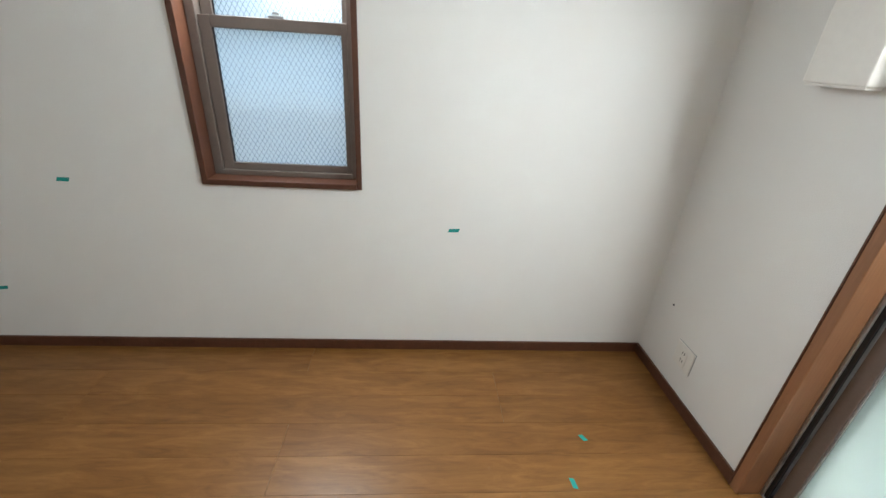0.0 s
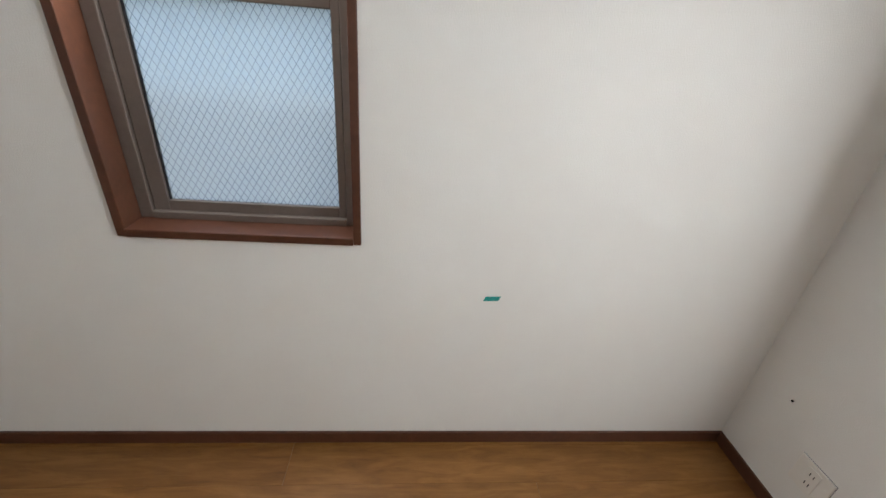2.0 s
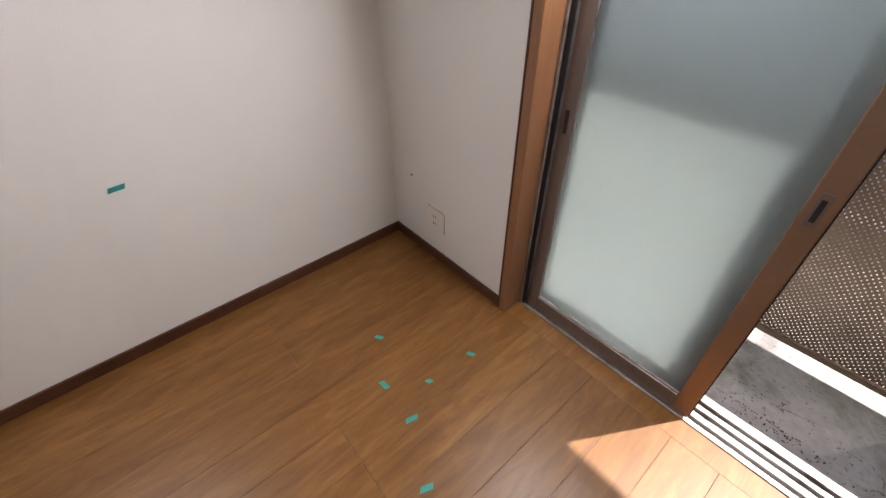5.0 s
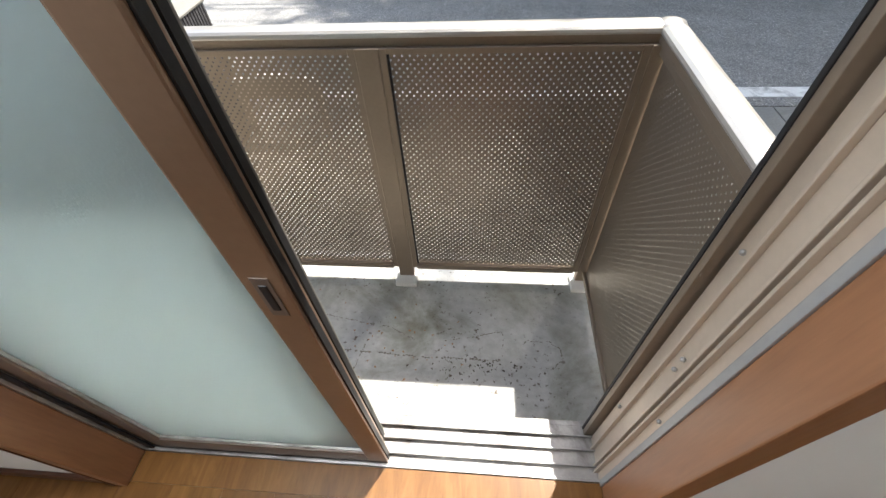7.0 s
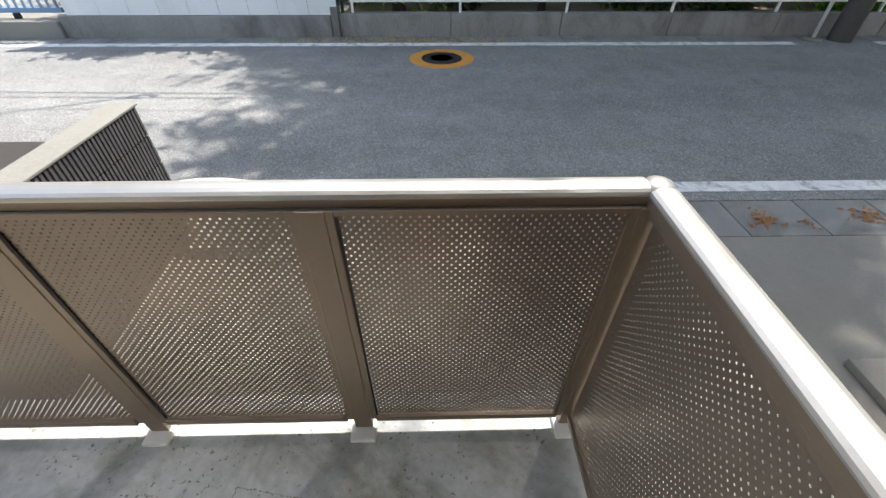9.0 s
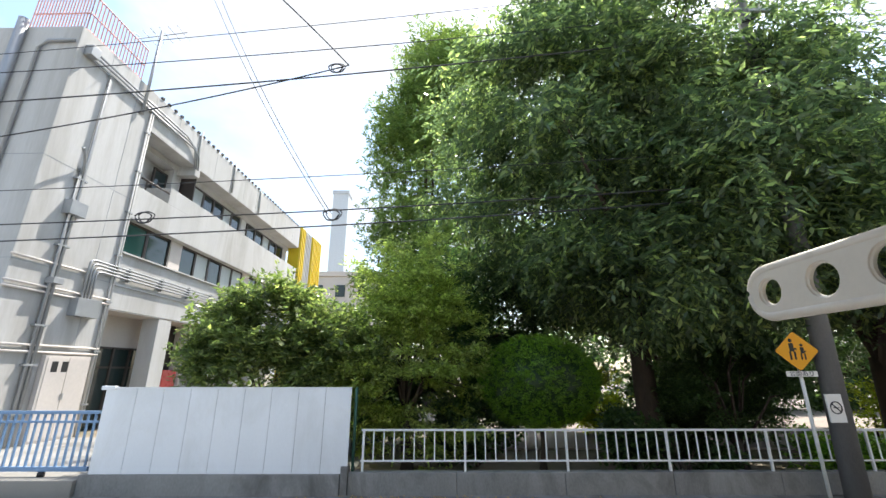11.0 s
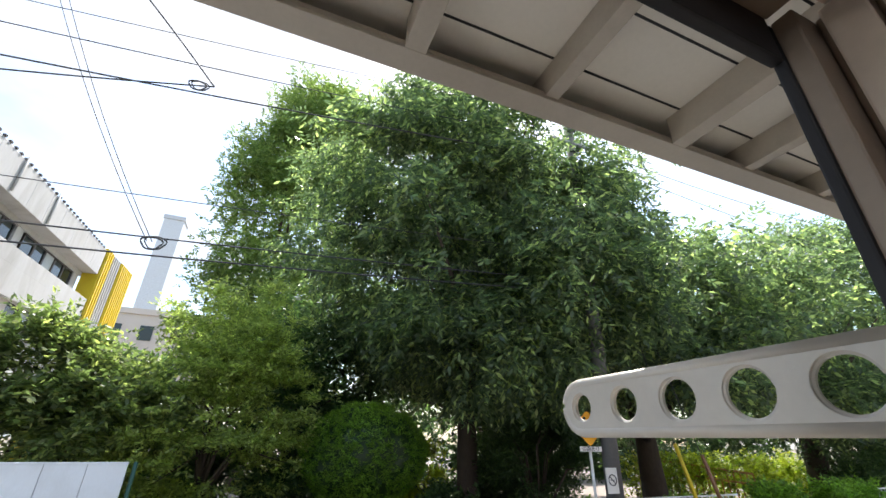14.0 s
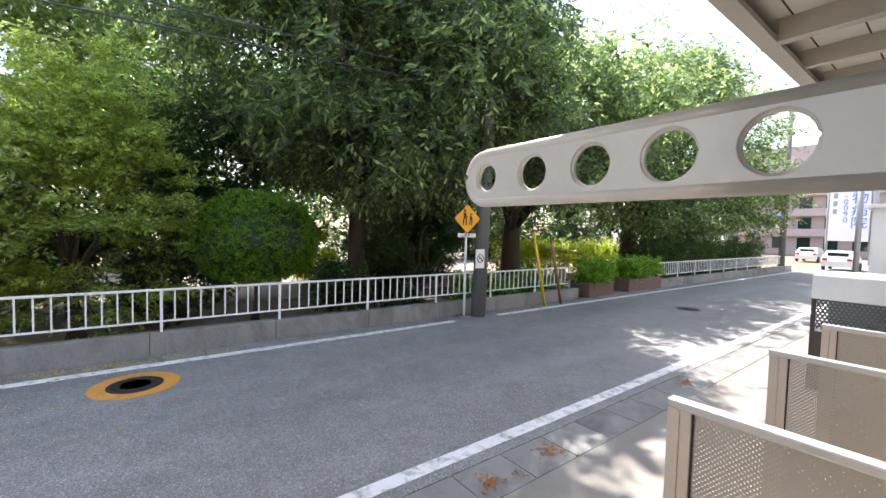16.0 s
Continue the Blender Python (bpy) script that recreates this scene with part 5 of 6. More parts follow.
# distance haze is mixed into the shaft and rim colours
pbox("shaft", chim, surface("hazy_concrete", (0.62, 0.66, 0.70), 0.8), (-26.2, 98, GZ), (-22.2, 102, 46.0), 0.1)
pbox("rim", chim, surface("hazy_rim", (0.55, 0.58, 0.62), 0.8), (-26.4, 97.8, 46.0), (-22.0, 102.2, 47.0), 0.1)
van = thing("parked_van", "white van parked behind the blue gate", "van", (-12.4, 13.4, GZ))
pbox("body", van, CARWHITE, (-14.4, 12.6, -0.15), (-11.0, 14.2, 0.6), 0.12)
pbox("cabin", van, CARWHITE, (-14.2, 12.7, 0.58), (-11.5, 14.1, 1.15), 0.15)
pbox("side_window", van, WINGLASS, (-14.0, 12.68, 0.68), (-11.8, 12.71, 1.05), 0.01)
for x in (-13.8, -11.7):
    ptube("wheel", van, BLACK, [(x, 12.55, -0.2), (x, 12.8, -0.2)], 0.3, 16)

# ---- trees and shrubs ----
def foliage(name, parent, material, clumps, sprays, leaves, leaf_l, leaf_w, spread, droop, seed, reach=0.4, flat=0.75, loose=0.28):
    """Leaves set along many small twigs, the twigs gathered round the clump centres."""
    rs = np.random.RandomState(seed)
    c = np.array([(p[0], p[1], p[2]) for p in clumps])
    o = np.array([p[3] for p in clumps])
    n = len(c) * sprays
    idx = np.repeat(np.arange(len(c)), sprays)
    p = c[idx] + rs.normal(0, 1, (n, 3)) * spread * np.array([1, 1, flat])
    ax = o[idx] * 0.7 + rs.normal(0, 0.55, (n, 3)) + np.array([0, 0, -droop])
    ax /= np.linalg.norm(ax, axis=1, keepdims=True)
    side = np.cross(ax, rs.normal(0, 0.35, (n, 3)) + np.array([0, 0, 1.0]))
    side /= np.linalg.norm(side, axis=1, keepdims=True) + 1e-6
    s = (np.arange(leaves) + 0.5) / leaves
    sign = np.where(np.arange(leaves) % 2 == 0, 1.0, -1.0)
    m = n * leaves
    base = p[:, None, :] + ax[:, None, :] * (s * reach)[None, :, None] - np.array([0, 0, 0.35 * max(droop, 0) * reach]) * (s ** 2)[None, :, None] + rs.normal(0, 0.012, (n, leaves, 3))
    d = ax[:, None, :] * 0.55 + side[:, None, :] * sign[None, :, None] * 0.85 + rs.normal(0, loose, (n, leaves, 3)) + np.array([0, 0, -droop * 0.5])
    d /= np.linalg.norm(d, axis=2, keepdims=True)
    w = np.cross(d, rs.normal(0, 0.5, (n, leaves, 3)) + np.array([0, 0, 1.0]))
    w /= np.linalg.norm(w, axis=2, keepdims=True) + 1e-6
    size = rs.uniform(0.65, 1.25, (n, leaves, 1))
    tip = base + d * leaf_l * size
    mid = base + d * leaf_l * 0.42 * size
    v = np.stack([base, mid + w * leaf_w * 0.5 * size, tip, mid - w * leaf_w * 0.5 * size], 2).reshape(-1, 3)
    me = bpy.data.meshes.new(name)
    me.vertices.add(m * 4)
    me.vertices.foreach_set("co", v.astype(np.float32).ravel())
    me.loops.add(m * 4)
    me.loops.foreach_set("vertex_index", np.arange(m * 4, dtype=np.int32))
    me.polygons.add(m)
    me.polygons.foreach_set("loop_start", np.arange(0, m * 4, 4, dtype=np.int32))
    me.update(calc_edges=True)
    me.materials.append(material)
    ob = new(name, me)
    ob.parent = parent
    ob.matrix_parent_inverse = Matrix.Translation(-parent.location)
    return ob


def crown_clumps(lobes, count, seed, inner=0.55, gaps=-0.07):
    """Clump centres in and on a set of rounded lobes, thinned towards the inside, with an uneven outline."""
    rs = np.random.RandomState(seed)
    vol = np.array([l[3] * l[4] * l[5] for l in lobes]) ** 0.67
    outp = []
    for k in rs.choice(len(lobes), count * 4, p=vol / vol.sum()):
        if len(outp) == count:
            break
        cx, cy, cz, rx, ry, rz = lobes[k]
        d = rs.normal(0, 1, 3)
        d /= np.linalg.norm(d)
        r = inner + (1 - inner) * rs.uniform() ** 0.5
        r *= 1 + 0.20 * noise.noise(Vector(d * 2.3) + Vector((seed, k, 0)))
        at = Vector((cx + rx * d[0] * r, cy + ry * d[1] * r, cz + rz * d[2] * r))
        if noise.noise(at * 0.62 + Vector((0, 0, seed))) > gaps:
            outp.append((at.x, at.y, at.z, d))
    return outp


def tree(label, base, trunk_h, trunk_r, lobes, count, material, seed, sprays=20, leaves=11, leaf_l=0.15, leaf_w=0.06, spread=0.42, droop=0.35, reach=0.42, inner=0.5, limbs=12, tiers=0.0, loose=0.28, flat=0.75, name="tree", category="tree", bark=BARK):
    t = thing(name, label, category, base)
    rs = random.Random(seed)
    bx, by, bz = base
    lean = Vector((rs.uniform(-0.2, 0.2), rs.uniform(-0.2, 0.2), 0))
    fork = Vector((bx, by, bz + trunk_h)) + lean
    ptube("trunk", t, bark, [(bx, by, bz - 0.05), (bx, by, bz + 0.25), Vector((bx, by, bz + trunk_h * 0.5)) + lean * 0.6, fork], [trunk_r * 1.5, trunk_r * 1.08, trunk_r * 0.95, trunk_r * 0.8], 14)
    clumps = crown_clumps(lobes, count, seed, inner)
    if tiers:
        clumps = [(x, y, tiers * round((z + 0.12 * math.sin(2.1 * x + seed)) / tiers) + 0.05 * math.sin(5 * x), d) for x, y, z, d in clumps]
    for k in range(limbs):
        c = Vector(clumps[(k * 7) % len(clumps)][:3])
        q = fork.lerp(c, 0.45) + Vector((rs.uniform(-0.3, 0.3), rs.uniform(-0.3, 0.3), 0.5))
        ptube("limb", t, bark, [fork - Vector((0, 0, 0.3)), q, c], [trunk_r * 0.42, trunk_r * 0.22, trunk_r * 0.05], 8)
    foliage("crown", t, material, clumps, sprays, leaves, leaf_l, leaf_w, spread, droop, seed, reach, 0.22 if tiers else flat, loose)
    return t


PZ = GZ - 0.03
# the big tree over the road
tree("large broad zelkova with drooping dark green sprays", (7.4, 11.6, PZ), 3.4, 0.30,
     [(6.9, 11.6, 7.8, 5.0, 4.2, 4.0), (5.4, 11.2, 9.4, 3.3, 3.2, 3.3), (8.6, 11.4, 8.8, 4.0, 4.0, 3.6), (10.8, 10.6, 6.4, 2.6, 3.2, 2.4), (4.9, 11.9, 6.0, 2.5, 2.8, 1.8), (7.2, 10.2, 5.6, 3.6, 3.0, 1.7),
      (6.4, 12.2, 4.9, 3.6, 2.8, 1.5), (10.4, 9.6, 5.0, 2.2, 2.4, 1.6), (9.4, 8.2, 6.6, 2.0, 1.7, 2.4), (8.6, 8.0, 5.4, 1.8, 1.6, 1.8), (7.0, 9.0, 9.8, 3.2, 2.5, 3.1), (8.9, 8.8, 9.0, 2.5, 2.3, 3.0), (7.4, 9.6, 3.9, 3.0, 2.0, 1.5), (5.0, 9.4, 7.6, 2.2, 1.9, 2.4)],
     1000, ZELKOVA, 11, sprays=22, leaves=11, leaf_l=0.205, leaf_w=0.070, spread=0.44, droop=0.55, reach=0.58, limbs=30, loose=0.2, flat=0.42)
tree("tall feathery bright green tree behind the zelkova", (1.2, 26.1, PZ), 6.5, 0.40,
     [(1.3, 26.1, 12.8, 4.2, 4.0, 9.0), (0.1, 26.1, 17.6, 3.0, 3.2, 5.0), (1.6, 26.1, 21.6, 3.0, 3.2, 5.2), (3.7, 26.3, 23.0, 3.0, 3.0, 4.0), (0.5, 25.6, 7.8, 3.6, 3.4, 4.8)], 620, LIGHTLEAF, 12, sprays=22, leaves=10, leaf_l=0.27, leaf_w=0.095, spread=0.55, droop=0.1)
tree("yellow-green evergreen with layered branches by the fence", (1.1, 10.4, PZ), 1.4, 0.12,
     [(1.2, 10.3, 2.0, 1.75, 1.4, 2.0), (1.0, 10.3, 3.7, 1.35, 1.2, 1.5), (0.9, 10.3, 4.8, 0.8, 0.8, 0.9), (1.6, 10.2, 0.9, 1.5, 1.2, 1.1), (0.3, 10.3, 1.0, 1.2, 1.1, 1.1)], 330, OLIVELEAF, 13, sprays=20, leaves=9, leaf_l=0.10, leaf_w=0.046, spread=0.21, droop=-0.05, reach=0.2, inner=0.3, tiers=0.42)
tree("leafy shrub tree spilling over the white panel fence", (-2.0, 10.4, PZ), 0.9, 0.09,
     [(-2.3, 10.3, 2.3, 1.6, 1.3, 1.35), (-1.0, 10.3, 1.9, 1.4, 1.2, 1.1), (-2.5, 10.2, 3.1, 0.9, 0.9, 0.7), (-3.2, 10.2, 1.9, 0.8, 0.9, 0.8)], 240, SHRUBLEAF, 14, sprays=22, leaves=8, leaf_l=0.14, leaf_w=0.062, spread=0.2, droop=0.1, reach=0.25, inner=0.4)
tree("dark evergreen filling the gap behind the light shrubs", (2.4, 13.4, PZ), 1.5, 0.15,
     [(2.4, 14.0, 2.4, 2.2, 1.4, 2.6), (3.8, 14.4, 4.0, 1.8, 1.4, 2.4), (-0.6, 13.4, 1.6, 2.0, 1.4, 1.9)], 330, DARKLEAF, 15, sprays=22, leaves=9, leaf_l=0.17, leaf_w=0.075, spread=0.34, droop=0.2)
tree("dark trees standing deeper in the park", (12.0, 16.5, PZ), 2.2, 0.25,
     [(6.2, 17.0, 5.2, 3.4, 1.6, 2.6), (11.0, 16.5, 4.8, 4.0, 1.8, 3.0), (16.5, 17.0, 5.0, 4.2, 1.8, 3.2)], 360, DARKLEAF, 17, sprays=20, leaves=9, leaf_l=0.22, leaf_w=0.10, spread=0.45, droop=0.2)
tree("dark trees along the far side of the park", (24.0, 25.5, PZ), 2.0, 0.25,
     [(12.0, 25.0, 2.6, 4.0, 1.6, 3.0), (18.5, 25.5, 3.0, 4.2, 1.6, 3.4), (25.0, 25.0, 2.8, 4.2, 1.6, 3.2), (32.0, 25.5, 3.0, 4.6, 1.6, 3.6), (40.0, 25.0, 3.0, 4.8, 1.6, 3.6)], 420, DARKLEAF, 18, sprays=18, leaves=8, leaf_l=0.32, leaf_w=0.15, spread=0.55, droop=0.2)
# clipped ball
ball = thing("clipped_shrub", "dense round clipped evergreen shrub behind the fence", "shrub", (4.25, 10.5, PZ))
ptube("trunk", ball, BARK, [(4.25, 10.5, PZ), (4.3, 10.5, 0.1), (4.25, 10.5, 0.8)], [0.10, 0.08, 0.06], 10)
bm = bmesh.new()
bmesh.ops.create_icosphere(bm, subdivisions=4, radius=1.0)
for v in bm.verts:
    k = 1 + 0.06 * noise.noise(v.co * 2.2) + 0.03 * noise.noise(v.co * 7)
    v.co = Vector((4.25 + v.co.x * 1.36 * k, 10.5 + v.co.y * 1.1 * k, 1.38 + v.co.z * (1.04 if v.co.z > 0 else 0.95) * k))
# solid dark core, painting the shaded depth seen between the leaves
part("shade_core", bm, DARKLEAF, ball)
rs = np.random.RandomState(5)
cl = []
for _ in range(2600):
    d = rs.normal(0, 1, 3)
    d /= np.linalg.norm(d)
    k = 1.0 + 0.06 * noise.noise(Vector(d * 2.2)) + rs.normal(0, 0.012)
    cl.append((4.25 + 1.375 * d[0] * k, 10.5 + 1.11 * d[1] * k, 1.38 + (1.06 if d[2] > 0 else 0.97) * d[2] * k, d))
foliage("crown", ball, BALLLEAF, cl, 3, 9, 0.055, 0.022, 0.03, -0.15, 6, 0.09)
tree("dark rounded conifer shrub behind the fence", (9.0, 10.6, PZ), 0.6, 0.10,
     [(9.0, 10.5, 1.3, 1.35, 1.1, 1.0), (9.2, 10.6, 2.0, 0.9, 0.8, 0.6)], 160, DARKLEAF, 16, sprays=26, leaves=9, leaf_l=0.10, leaf_w=0.035, spread=0.17, droop=-0.2, reach=0.2, inner=0.7, name="conifer_shrub", category="shrub")
for lb, x, y, z, rx, rz, sd, mt in (("low broad-leaved dark bush at the fence", 7.1, 9.5, 0.15, 0.75, 0.65, 21, DARKLEAF), ("dark low bush beside the clipped shrub", 2.75, 10.9, 0.35, 0.95, 0.95, 24, DARKLEAF), ("dark low bush beside the clipped shrub", 8.2, 11.8, 0.4, 0.9, 0.9, 25, DARKLEAF), ("small sprig of a bush against the sand", 5.75, 9.6, 0.3, 0.22, 0.4, 22, DARKLEAF),
                                ("lime green low bush", 7.6, 15.5, 0.6, 0.9, 1.0, 23, LIMELEAF)):
    tree(lb, (x, y, PZ), 0.3, 0.03, [(x, y, z, rx, rx * 0.8, rz)], int(30 + 60 * rx), mt, sd, sprays=18, leaves=7, leaf_l=0.13, leaf_w=0.06, spread=0.14, droop=0.1, reach=0.16, limbs=4, name="bush", category="bush")
# trees along the street to the east
for lb, x, y, tr, lobes, n, sd in (
        ("broad cherry tree with a dark trunk by the entrance", 15.2, 12.6, 0.42, [(15.5, 11.4, 6.4, 4.2, 4.2, 3.0), (13.6, 11.4, 5.0, 2.6, 3.4, 1.8), (18.0, 11.0, 7.4, 3.2, 3.6, 2.4), (13.4, 10.2, 3.8, 2.2, 2.2, 1.2)], 420, 31),
        ("spreading cherry tree past the park entrance", 25.0, 12.6, 0.45, [(24.0, 11.8, 6.6, 4.6, 4.4, 3.4), (27.0, 11.6, 9.6, 3.6, 3.6, 3.2), (21.0, 11.8, 6.0, 3.0, 3.6, 2.4), (23.0, 10.6, 3.6, 4.6, 2.4, 1.5)], 420, 32),
        ("street-side tree with light green top", 34.0, 12.6, 0.4, [(32.0, 11.8, 8.0, 4.6, 4.6, 4.0), (36.5, 11.6, 6.6, 4.4, 4.4, 3.2), (30.0, 11.0, 4.0, 4.6, 3.0, 2.2), (36.0, 11.0, 4.0, 4.6, 3.0, 2.2)], 460, 33)):
    tree(lb, (x, y, PZ), 2.6, tr, lobes, n, ZELKOVA, sd, sprays=18, leaves=9, leaf_l=0.24, leaf_w=0.10, spread=0.58, droop=0.3, reach=0.5, flat=0.32)
for lb, x0, x1, y, h, mt, sd in (("clipped green hedge behind the white fence", 21.5, 38.0, 9.8, 1.9, DARKLEAF, 41), ("tall dark shrubs behind the fence and hedge", 24.5, 37.0, 12.4, 3.3, DARKLEAF, 45), ("low hedge behind the fence near the pole", 9.8, 14.2, 9.5, 0.75, BALLLEAF, 42), ("sunlit lime hedge inside the park", 15.5, 27.0, 14.0, 1.75, LIMELEAF, 43), ("dark planting behind the park trees", 9.0, 12.6, 14.0, 3.6, DARKLEAF, 44)):
    hd = thing("hedge", lb, "hedge", ((x0 + x1) / 2, y, PZ))
    rs = np.random.RandomState(sd)
    cl = []
    for _ in range(int(34 * (x1 - x0) * max(1.0, h * 0.8))):
        cl.append((rs.uniform(x0, x1), y + rs.uniform(-0.5, 0.5), PZ + h * rs.uniform(0.1, 1) * (1 + 0.12 * math.sin(rs.uniform(x0, x1))), np.array([rs.normal(0, 0.5), -0.5, 0.6])))
    foliage("leaves", hd, mt, cl, 7, 7, 0.13, 0.06, 0.13, 0.0, sd, 0.2)
    for xx in np.linspace(x0 + 0.2, x1 - 0.2, 6):
        ptube("stem", hd, BARK, [(xx, y, PZ), (xx + 0.1, y, PZ + h * 0.6)], [0.04, 0.02], 6)

# planters at the park entrance, ramp rail
for x0, x1 in ((14.7, 16.3), (17.4, 20.1)):
    pl_ = thing("planter", "brown brick planter filled with a green shrub", "planter", ((x0 + x1) / 2, 8.7, GZ), "entrance planters")
    pbox("box", pl_, BRICK, (x0, 8.35, GZ), (x1, 9.15, 0.02), 0.02)
    rs = np.random.RandomState(int(x0 * 10))
    cl = [(rs.uniform(x0 + 0.1, x1 - 0.1), rs.uniform(8.4, 9.1), 0.05 + 0.6 * rs.uniform() ** 1.2, np.array([rs.normal(0, 0.5), rs.normal(0, 0.5), 0.6])) for _ in range(90)]
    foliage("shrub", pl_, BALLLEAF, cl, 12, 8, 0.12, 0.055, 0.12, 0.0, int(x0), 0.2)
ramp = thing("ramp_railing", "orange-brown handrail of the park ramp", "railing", (19, 14, GZ))
ORG = surface("orange_brown_paint", (0.55, 0.25, 0.06), 0.5)
for z in (0.35, 0.75):
    ptube("rail", ramp, ORG, [(16.5, 14.5, z + 0.5), (21.5, 13.2, z - 0.1)], 0.04, 8)
for k in range(18):
    f = k / 17
    ptube("post", ramp, ORG, [(16.5 + 5 * f, 14.5 - 1.3 * f, GZ), (16.5 + 5 * f, 14.5 - 1.3 * f, 1.25 - 0.6 * f)], 0.025, 6)

# ---- far end of the street ----
apt = thing("apartment_block", "pinkish apartment block with balconies at the street's end", "apartment block", (85, 12, GZ))
pbox("wall", apt, PINKWALL, (82, -2, GZ), (95, 26, 16), 0.05)
for z in (2.4, 5.4, 8.4, 11.4):
    pbox("balcony", apt, PINKWALL, (80.8, -1, z), (82, 25, z + 1.1), 0.03)
    for y in range(0, 25, 3):
        pbox("window", apt, WINGLASS, (81.9, y, z - 1.9), (82.0, y + 1.5, z - 0.2), 0)
pbox("roof_house", apt, FACADE, (84, 6, 16), (90, 14, 20), 0.05)
sgn = thing("clinic_sign", "tall white sign board with blue vertical lettering", "sign board", (60, 8, GZ))
pbox("board", sgn, PLASTIC, (60.0, 6.6, 1.8), (60.3, 9.6, 9.8), 0.03)
ptube("post", sgn, PIPEGREY, [(60.2, 6.3, GZ), (60.2, 6.3, 11)], 0.25, 10)
ptube("post", sgn, PIPEGREY, [(60.2, 9.7, GZ), (60.2, 9.7, 9.8)], 0.12, 10)
FACEW = Matrix(((0, 0, -1, 59.98), (-1, 0, 0, 0), (0, 1, 0, 0), (0, 0, 0, 1)))
for i, ch in enumerate("と動物病院"):
    lettering("sign_text", ch, 1.25, sgn, BLUE, Matrix.Translation((0, 7.35, 8.6 - i * 1.25)) @ FACEW, "blue characters")
for i, ch in enumerate("5490-0090"):
    lettering("sign_text", ch, 0.72, sgn, BLUE, Matrix.Translation((0, 8.35, 8.9 - i * 0.62)) @ FACEW)
for i in range(6):
    pbox("text_bar", sgn, PIPEGREY, (59.97, 9.0, 8.6 - i * 0.8), (59.99, 9.3, 9.1 - i * 0.8), 0)


def car(x, y, s, label):
    c = thing("parked_car", label, "car", (x, y, GZ), "white cars at the crossing")
    bm = bmesh.new()
    prof = [(-2.0, 0.35), (-2.05, 0.75), (-1.85, 1.0), (-1.35, 1.5), (0.5, 1.52), (1.1, 1.05), (1.95, 0.92), (2.1, 0.6), (2.05, 0.35)]
    rows = []
    for w, inset in ((-0.82, 0.12), (-0.86, 0.0), (0.86, 0.0), (0.82, 0.12)):
        rows.append([bm.verts.new((x + u * s * (1 - inset * 0.2), y + w * (1 - (0.16 if z > 1.1 else 0)), GZ + z - inset * 0.2)) for u, z in prof])
    for a, b in zip(rows, rows[1:]):
        for k in range(len(prof) - 1):
            bm.faces.new((a[k], a[k + 1], b[k + 1], b[k]))
    bm.faces.new(rows[0])
    bm.faces.new(rows[-1][::-1])
    bm.faces.new([r[0] for r in rows] + [r[-1] for r in rows][::-1])
    bmesh.ops.recalc_face_normals(bm, faces=bm.faces)
    part("body", bm, CARWHITE, c)
    pbox("rear_window", c, WINGLASS, (x - 1.72 * s, y - 0.58, GZ + 1.08), (x - 1.6 * s, y + 0.58, GZ + 1.38), 0.02)
    for w in (-0.68, 0.68):
        pbox("tail_lamp", c, RED, (x - 2.07 * s, y + w - 0.14, GZ + 0.78), (x - 1.9 * s, y + w + 0.14, GZ + 0.96), 0.02, "red tail lamp")
        for u in (-1.3, 1.3):
            ptube("wheel", c, BLACK, [(x + u * s, y + w * 1.25 - 0.09, GZ + 0.3), (x + u * s, y + w * 1.25 + 0.09, GZ + 0.3)], 0.3, 14)


car(46.0, 6.4, 1.0, "white hatchback standing at the crossing")
car(60.0, 10.8, 1.1, "white car on the cross street")
pole2 = tube_bm(bmesh.new(), [(39.2, 8.6, GZ), (39.3, 8.6, 11)], [0.2, 0.14], 14)
tagged(linked("utility_pole", pole2, POLECON, smooth=True), "grey concrete utility pole at the corner", "utility pole")
rs_ = thing("road_sign", "red and blue round road signs on a thin post", "road sign", (44, 9.8, GZ))
ptube("post", rs_, WHITEPAINT, [(44, 9.8, GZ), (44, 9.8, 4.6)], 0.04, 8)
for z, mt in ((4.4, RED), (3.6, BLUE)):
    ptube("disc", rs_, mt, [(43.93, 9.8, z), (43.96, 9.8, z)], 0.36, 20)
pbox("plate", rs_, PLASTIC, (43.93, 9.4, 2.7), (43.96, 10.2, 3.1), 0.01)
shed = thing("white_shed", "white corrugated storage shed beside the street", "shed", (27, 1.8, GZ))
pbox("body", shed, PANELWHITE, (24, -1, GZ), (28, 2.6, 3.0), 0.03)
pbox("roof", shed, WHITEPAINT, (23.8, -1.2, 3.0), (28.2, 2.8, 3.15), 0.02)
ptube("corner_post", shed, PIPEGREY, [(23.7, 2.9, GZ), (23.7, 2.9, 4.6)], 0.09, 10)
for x in range(30, 60, 9):
    hs = thing("far_house", "plain far house along the street", "house", (x, -6, GZ))
    pbox("wall", hs, FACADE2, (x, -12, GZ), (x + 7.5, 0.4, 6 + (x % 2)), 0.05)
    pbox("roof", hs, BROWNPLATE, (x - 0.3, -12.3, 6 + (x % 2)), (x + 7.8, 0.7, 6.4 + (x % 2)), 0.05)

# fallen leaves
rng = random.Random(9)


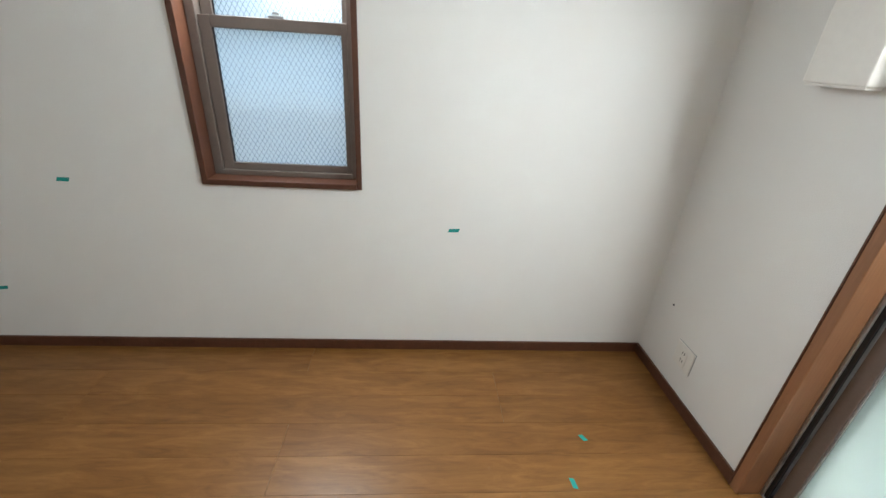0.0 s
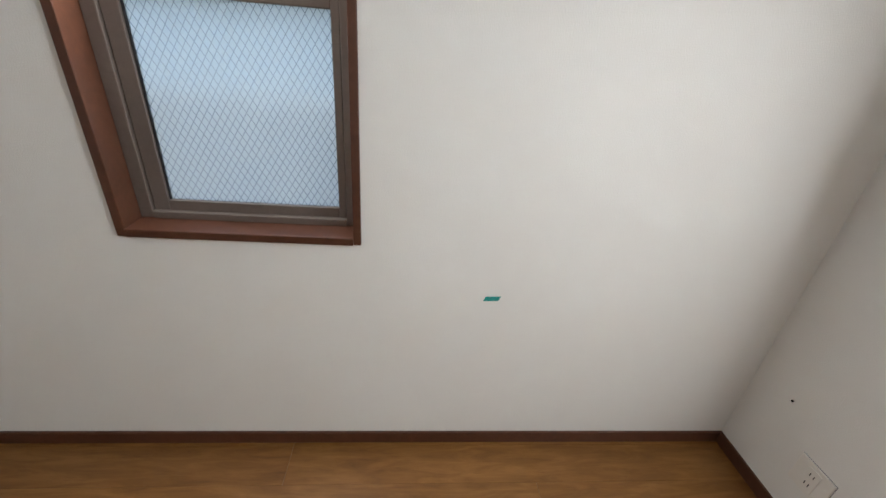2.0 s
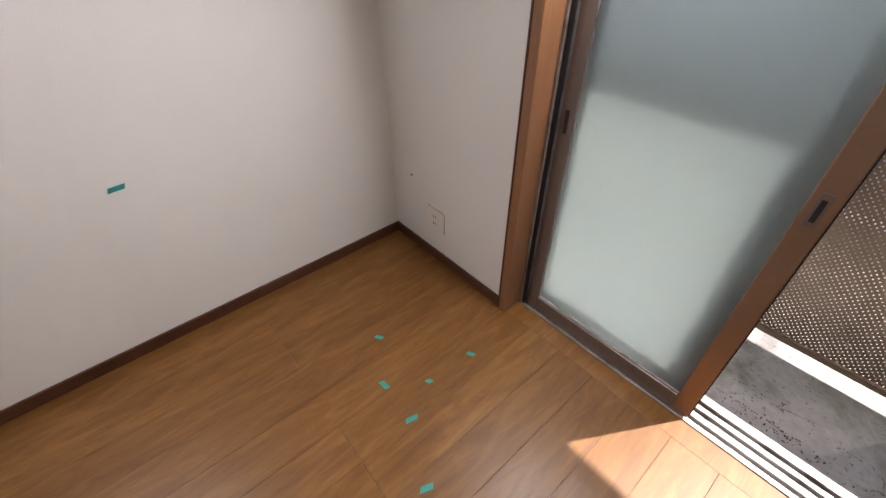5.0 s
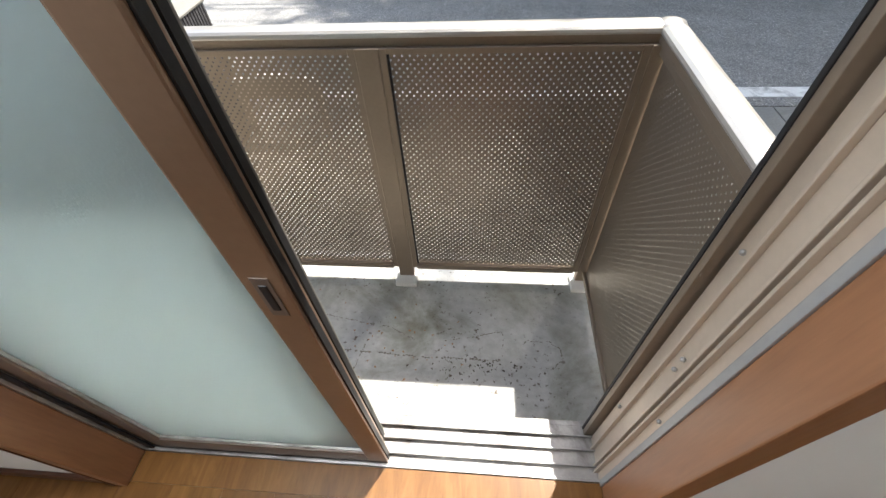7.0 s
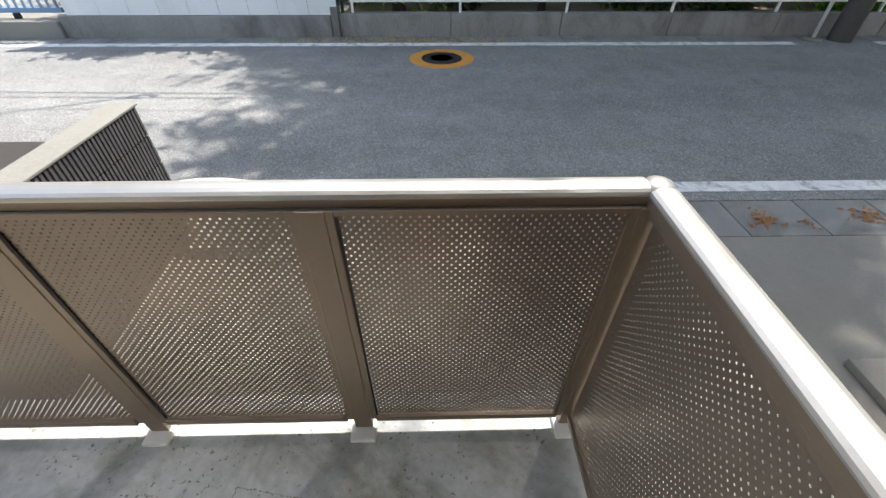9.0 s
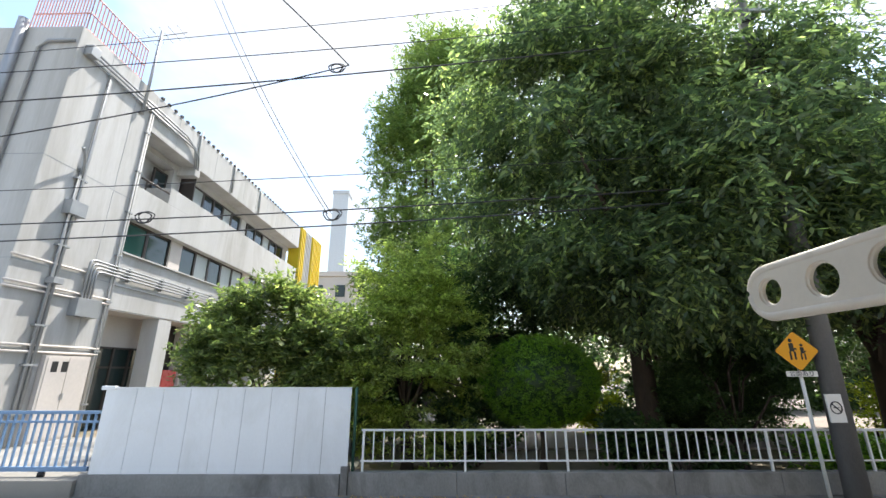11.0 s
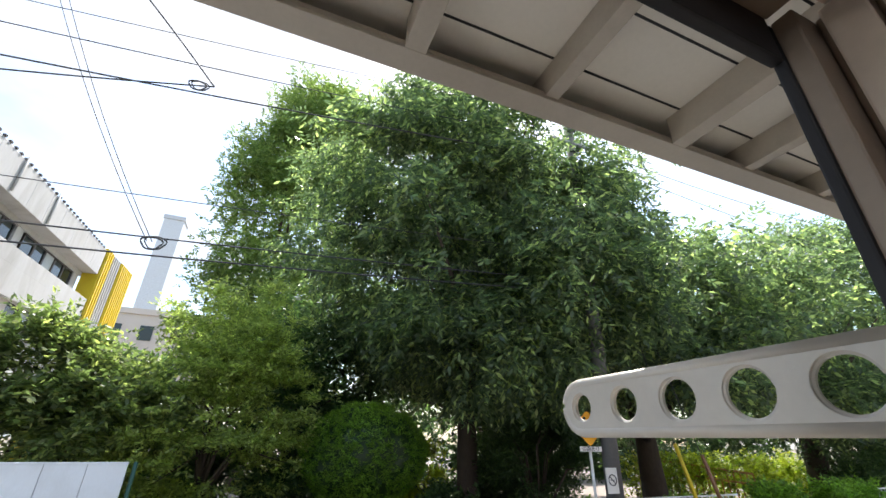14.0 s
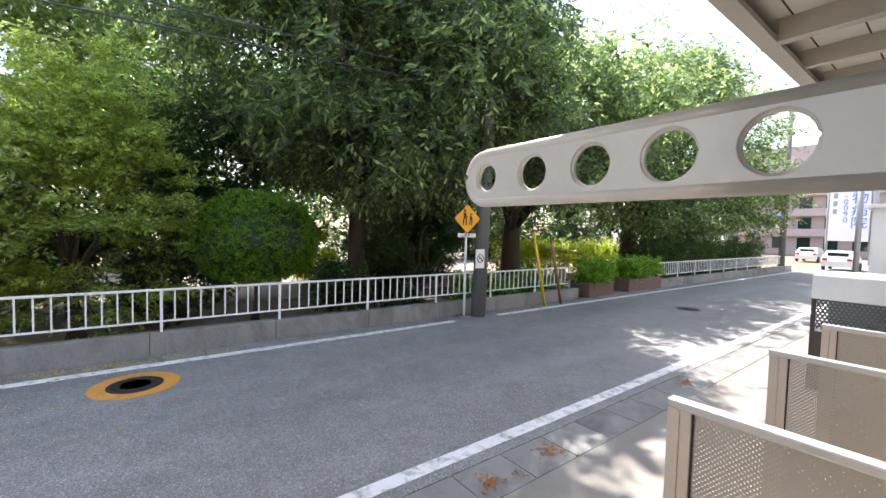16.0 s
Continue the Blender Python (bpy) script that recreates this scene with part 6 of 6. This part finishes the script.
def fallen(cx, cy, sx, sy, n, mt, z, label, nm):
    bm = bmesh.new()
    for _ in range(n):
        x, y = rng.gauss(cx, sx), rng.gauss(cy, sy)
        s, a = rng.uniform(0.012, 0.03) * (0.28 if z > -0.4 else 1.0), rng.uniform(0, 6.28)
        q = [(s, 0, 0.004), (0, s * 0.5, 0.010), (-s, 0, 0.003), (0, -s * 0.5, 0.010)]
        bm.faces.new([bm.verts.new((x + u * math.cos(a) - v * math.sin(a), y + u * math.sin(a) + v * math.cos(a), z + w)) for u, v, w in q])
    tagged(linked(nm, bm, mt), label, "leaves", kind="stuff")


fallen(4.43, 2.72, 0.06, 0.05, 70, DEADLEAF, GZ, "small heap of brown fallen leaves in the gutter", "fallen_leaves")
fallen(4.75, 2.68, 0.03, 0.03, 12, DEADLEAF, GZ, "brown fallen leaves in the gutter", "fallen_leaves")
fallen(5.3, 2.75, 0.08, 0.07, 60, DEADLEAF, GZ, "small heap of brown fallen leaves in the gutter", "fallen_leaves")
fallen(8.6, 2.8, 0.12, 0.07, 60, DEADLEAF, GZ, "brown fallen leaves in the gutter", "fallen_leaves")
fallen(1.3, 8.15, 1.2, 0.12, 420, YLEAF, GZ, "yellow fallen leaves along the far gutter", "fallen_leaves")
fallen(3.0, 7.3, 3.0, 0.8, 160, YLEAF, GZ, "scattered pale fallen leaves on the asphalt", "fallen_leaves")
fallen(1.4, 0.62, 0.25, 0.10, 60, DEADLEAF, BZ, "dry leaf crumbs on the balcony floor", "leaf_litter")
fallen(0.95, 0.60, 0.12, 0.08, 30, BLACK, BZ, "dark crumbs on the balcony floor", "leaf_litter")
fallen(1.9, 0.55, 0.12, 0.03, 70, BARK, BZ, "dark dirt crumbs on the balcony floor", "leaf_litter")

# ---- gutter stones and floor boards ----
def stones(parent, x0, x1, y0, y1, step, z):
    me = None
    x = x0
    while x < x1 - 0.01:
        if me is None:
            bm = shape(bmesh.new(), 0.004, 0, -0.3, step - 0.004, y1 - y0, 0, 0.006)
            me = bpy.data.meshes.new("stone")
            bm.to_mesh(me)
            bm.free()
            me.materials.append(GUTTER)
        o = new("stone", me)
        o.parent = parent
        o.location = Vector((x, y0, z)) - parent.location
        x += step


gut = thing("gutter_near", "row of grey concrete gutter stones along the road", "gutter", (2, 2.75, GZ), kind="structure")
stones(gut, -15.0, 33.0, 2.525, 2.995, 0.62, GZ - 0.002)
gut2 = thing("gutter_far", "dark concrete gutter stones at the far kerb", "gutter", (2, 8.2, GZ), kind="structure")
stones(gut2, -20.0, 40.0, 8.005, 8.415, 0.62, GZ - 0.001)

floor = structure("floor", DARKSEAL, [(0, -4.6, -0.1, 3.3, 0, -0.013)])
tagged(floor, "honey-brown wooden floor of long boards")
rb = random.Random(2)
shared = {}
k = 0
x = 0.024 - 0.16
while x < 3.3:
    row = (k // 2) % 2
    cuts = [0.0] + ([-0.868, -2.757] if row else [-1.815, -3.70]) + [-4.6]
    for a, b in zip(cuts, cuts[1:]):
        x0, x1 = max(x, 0.0), min(x + 0.16, 3.3)
        if x1 - x0 < 0.02:
            continue
        key = (round(x1 - x0, 3), round(a - b, 3))
        if key not in shared:
            bm = shape(bmesh.new(), 0.0004, 0.0004, -0.012, key[0] - 0.0004, key[1] - 0.0004, 0, 0.0009)
            me = bpy.data.meshes.new("plank")
            bm.to_mesh(me)
            bm.free()
            me.materials.append(OAK)
            shared[key] = me
        o = new("plank", shared[key])
        o.parent = floor
        o.location = (x0, b, 0)
    x += 0.16
    k += 1
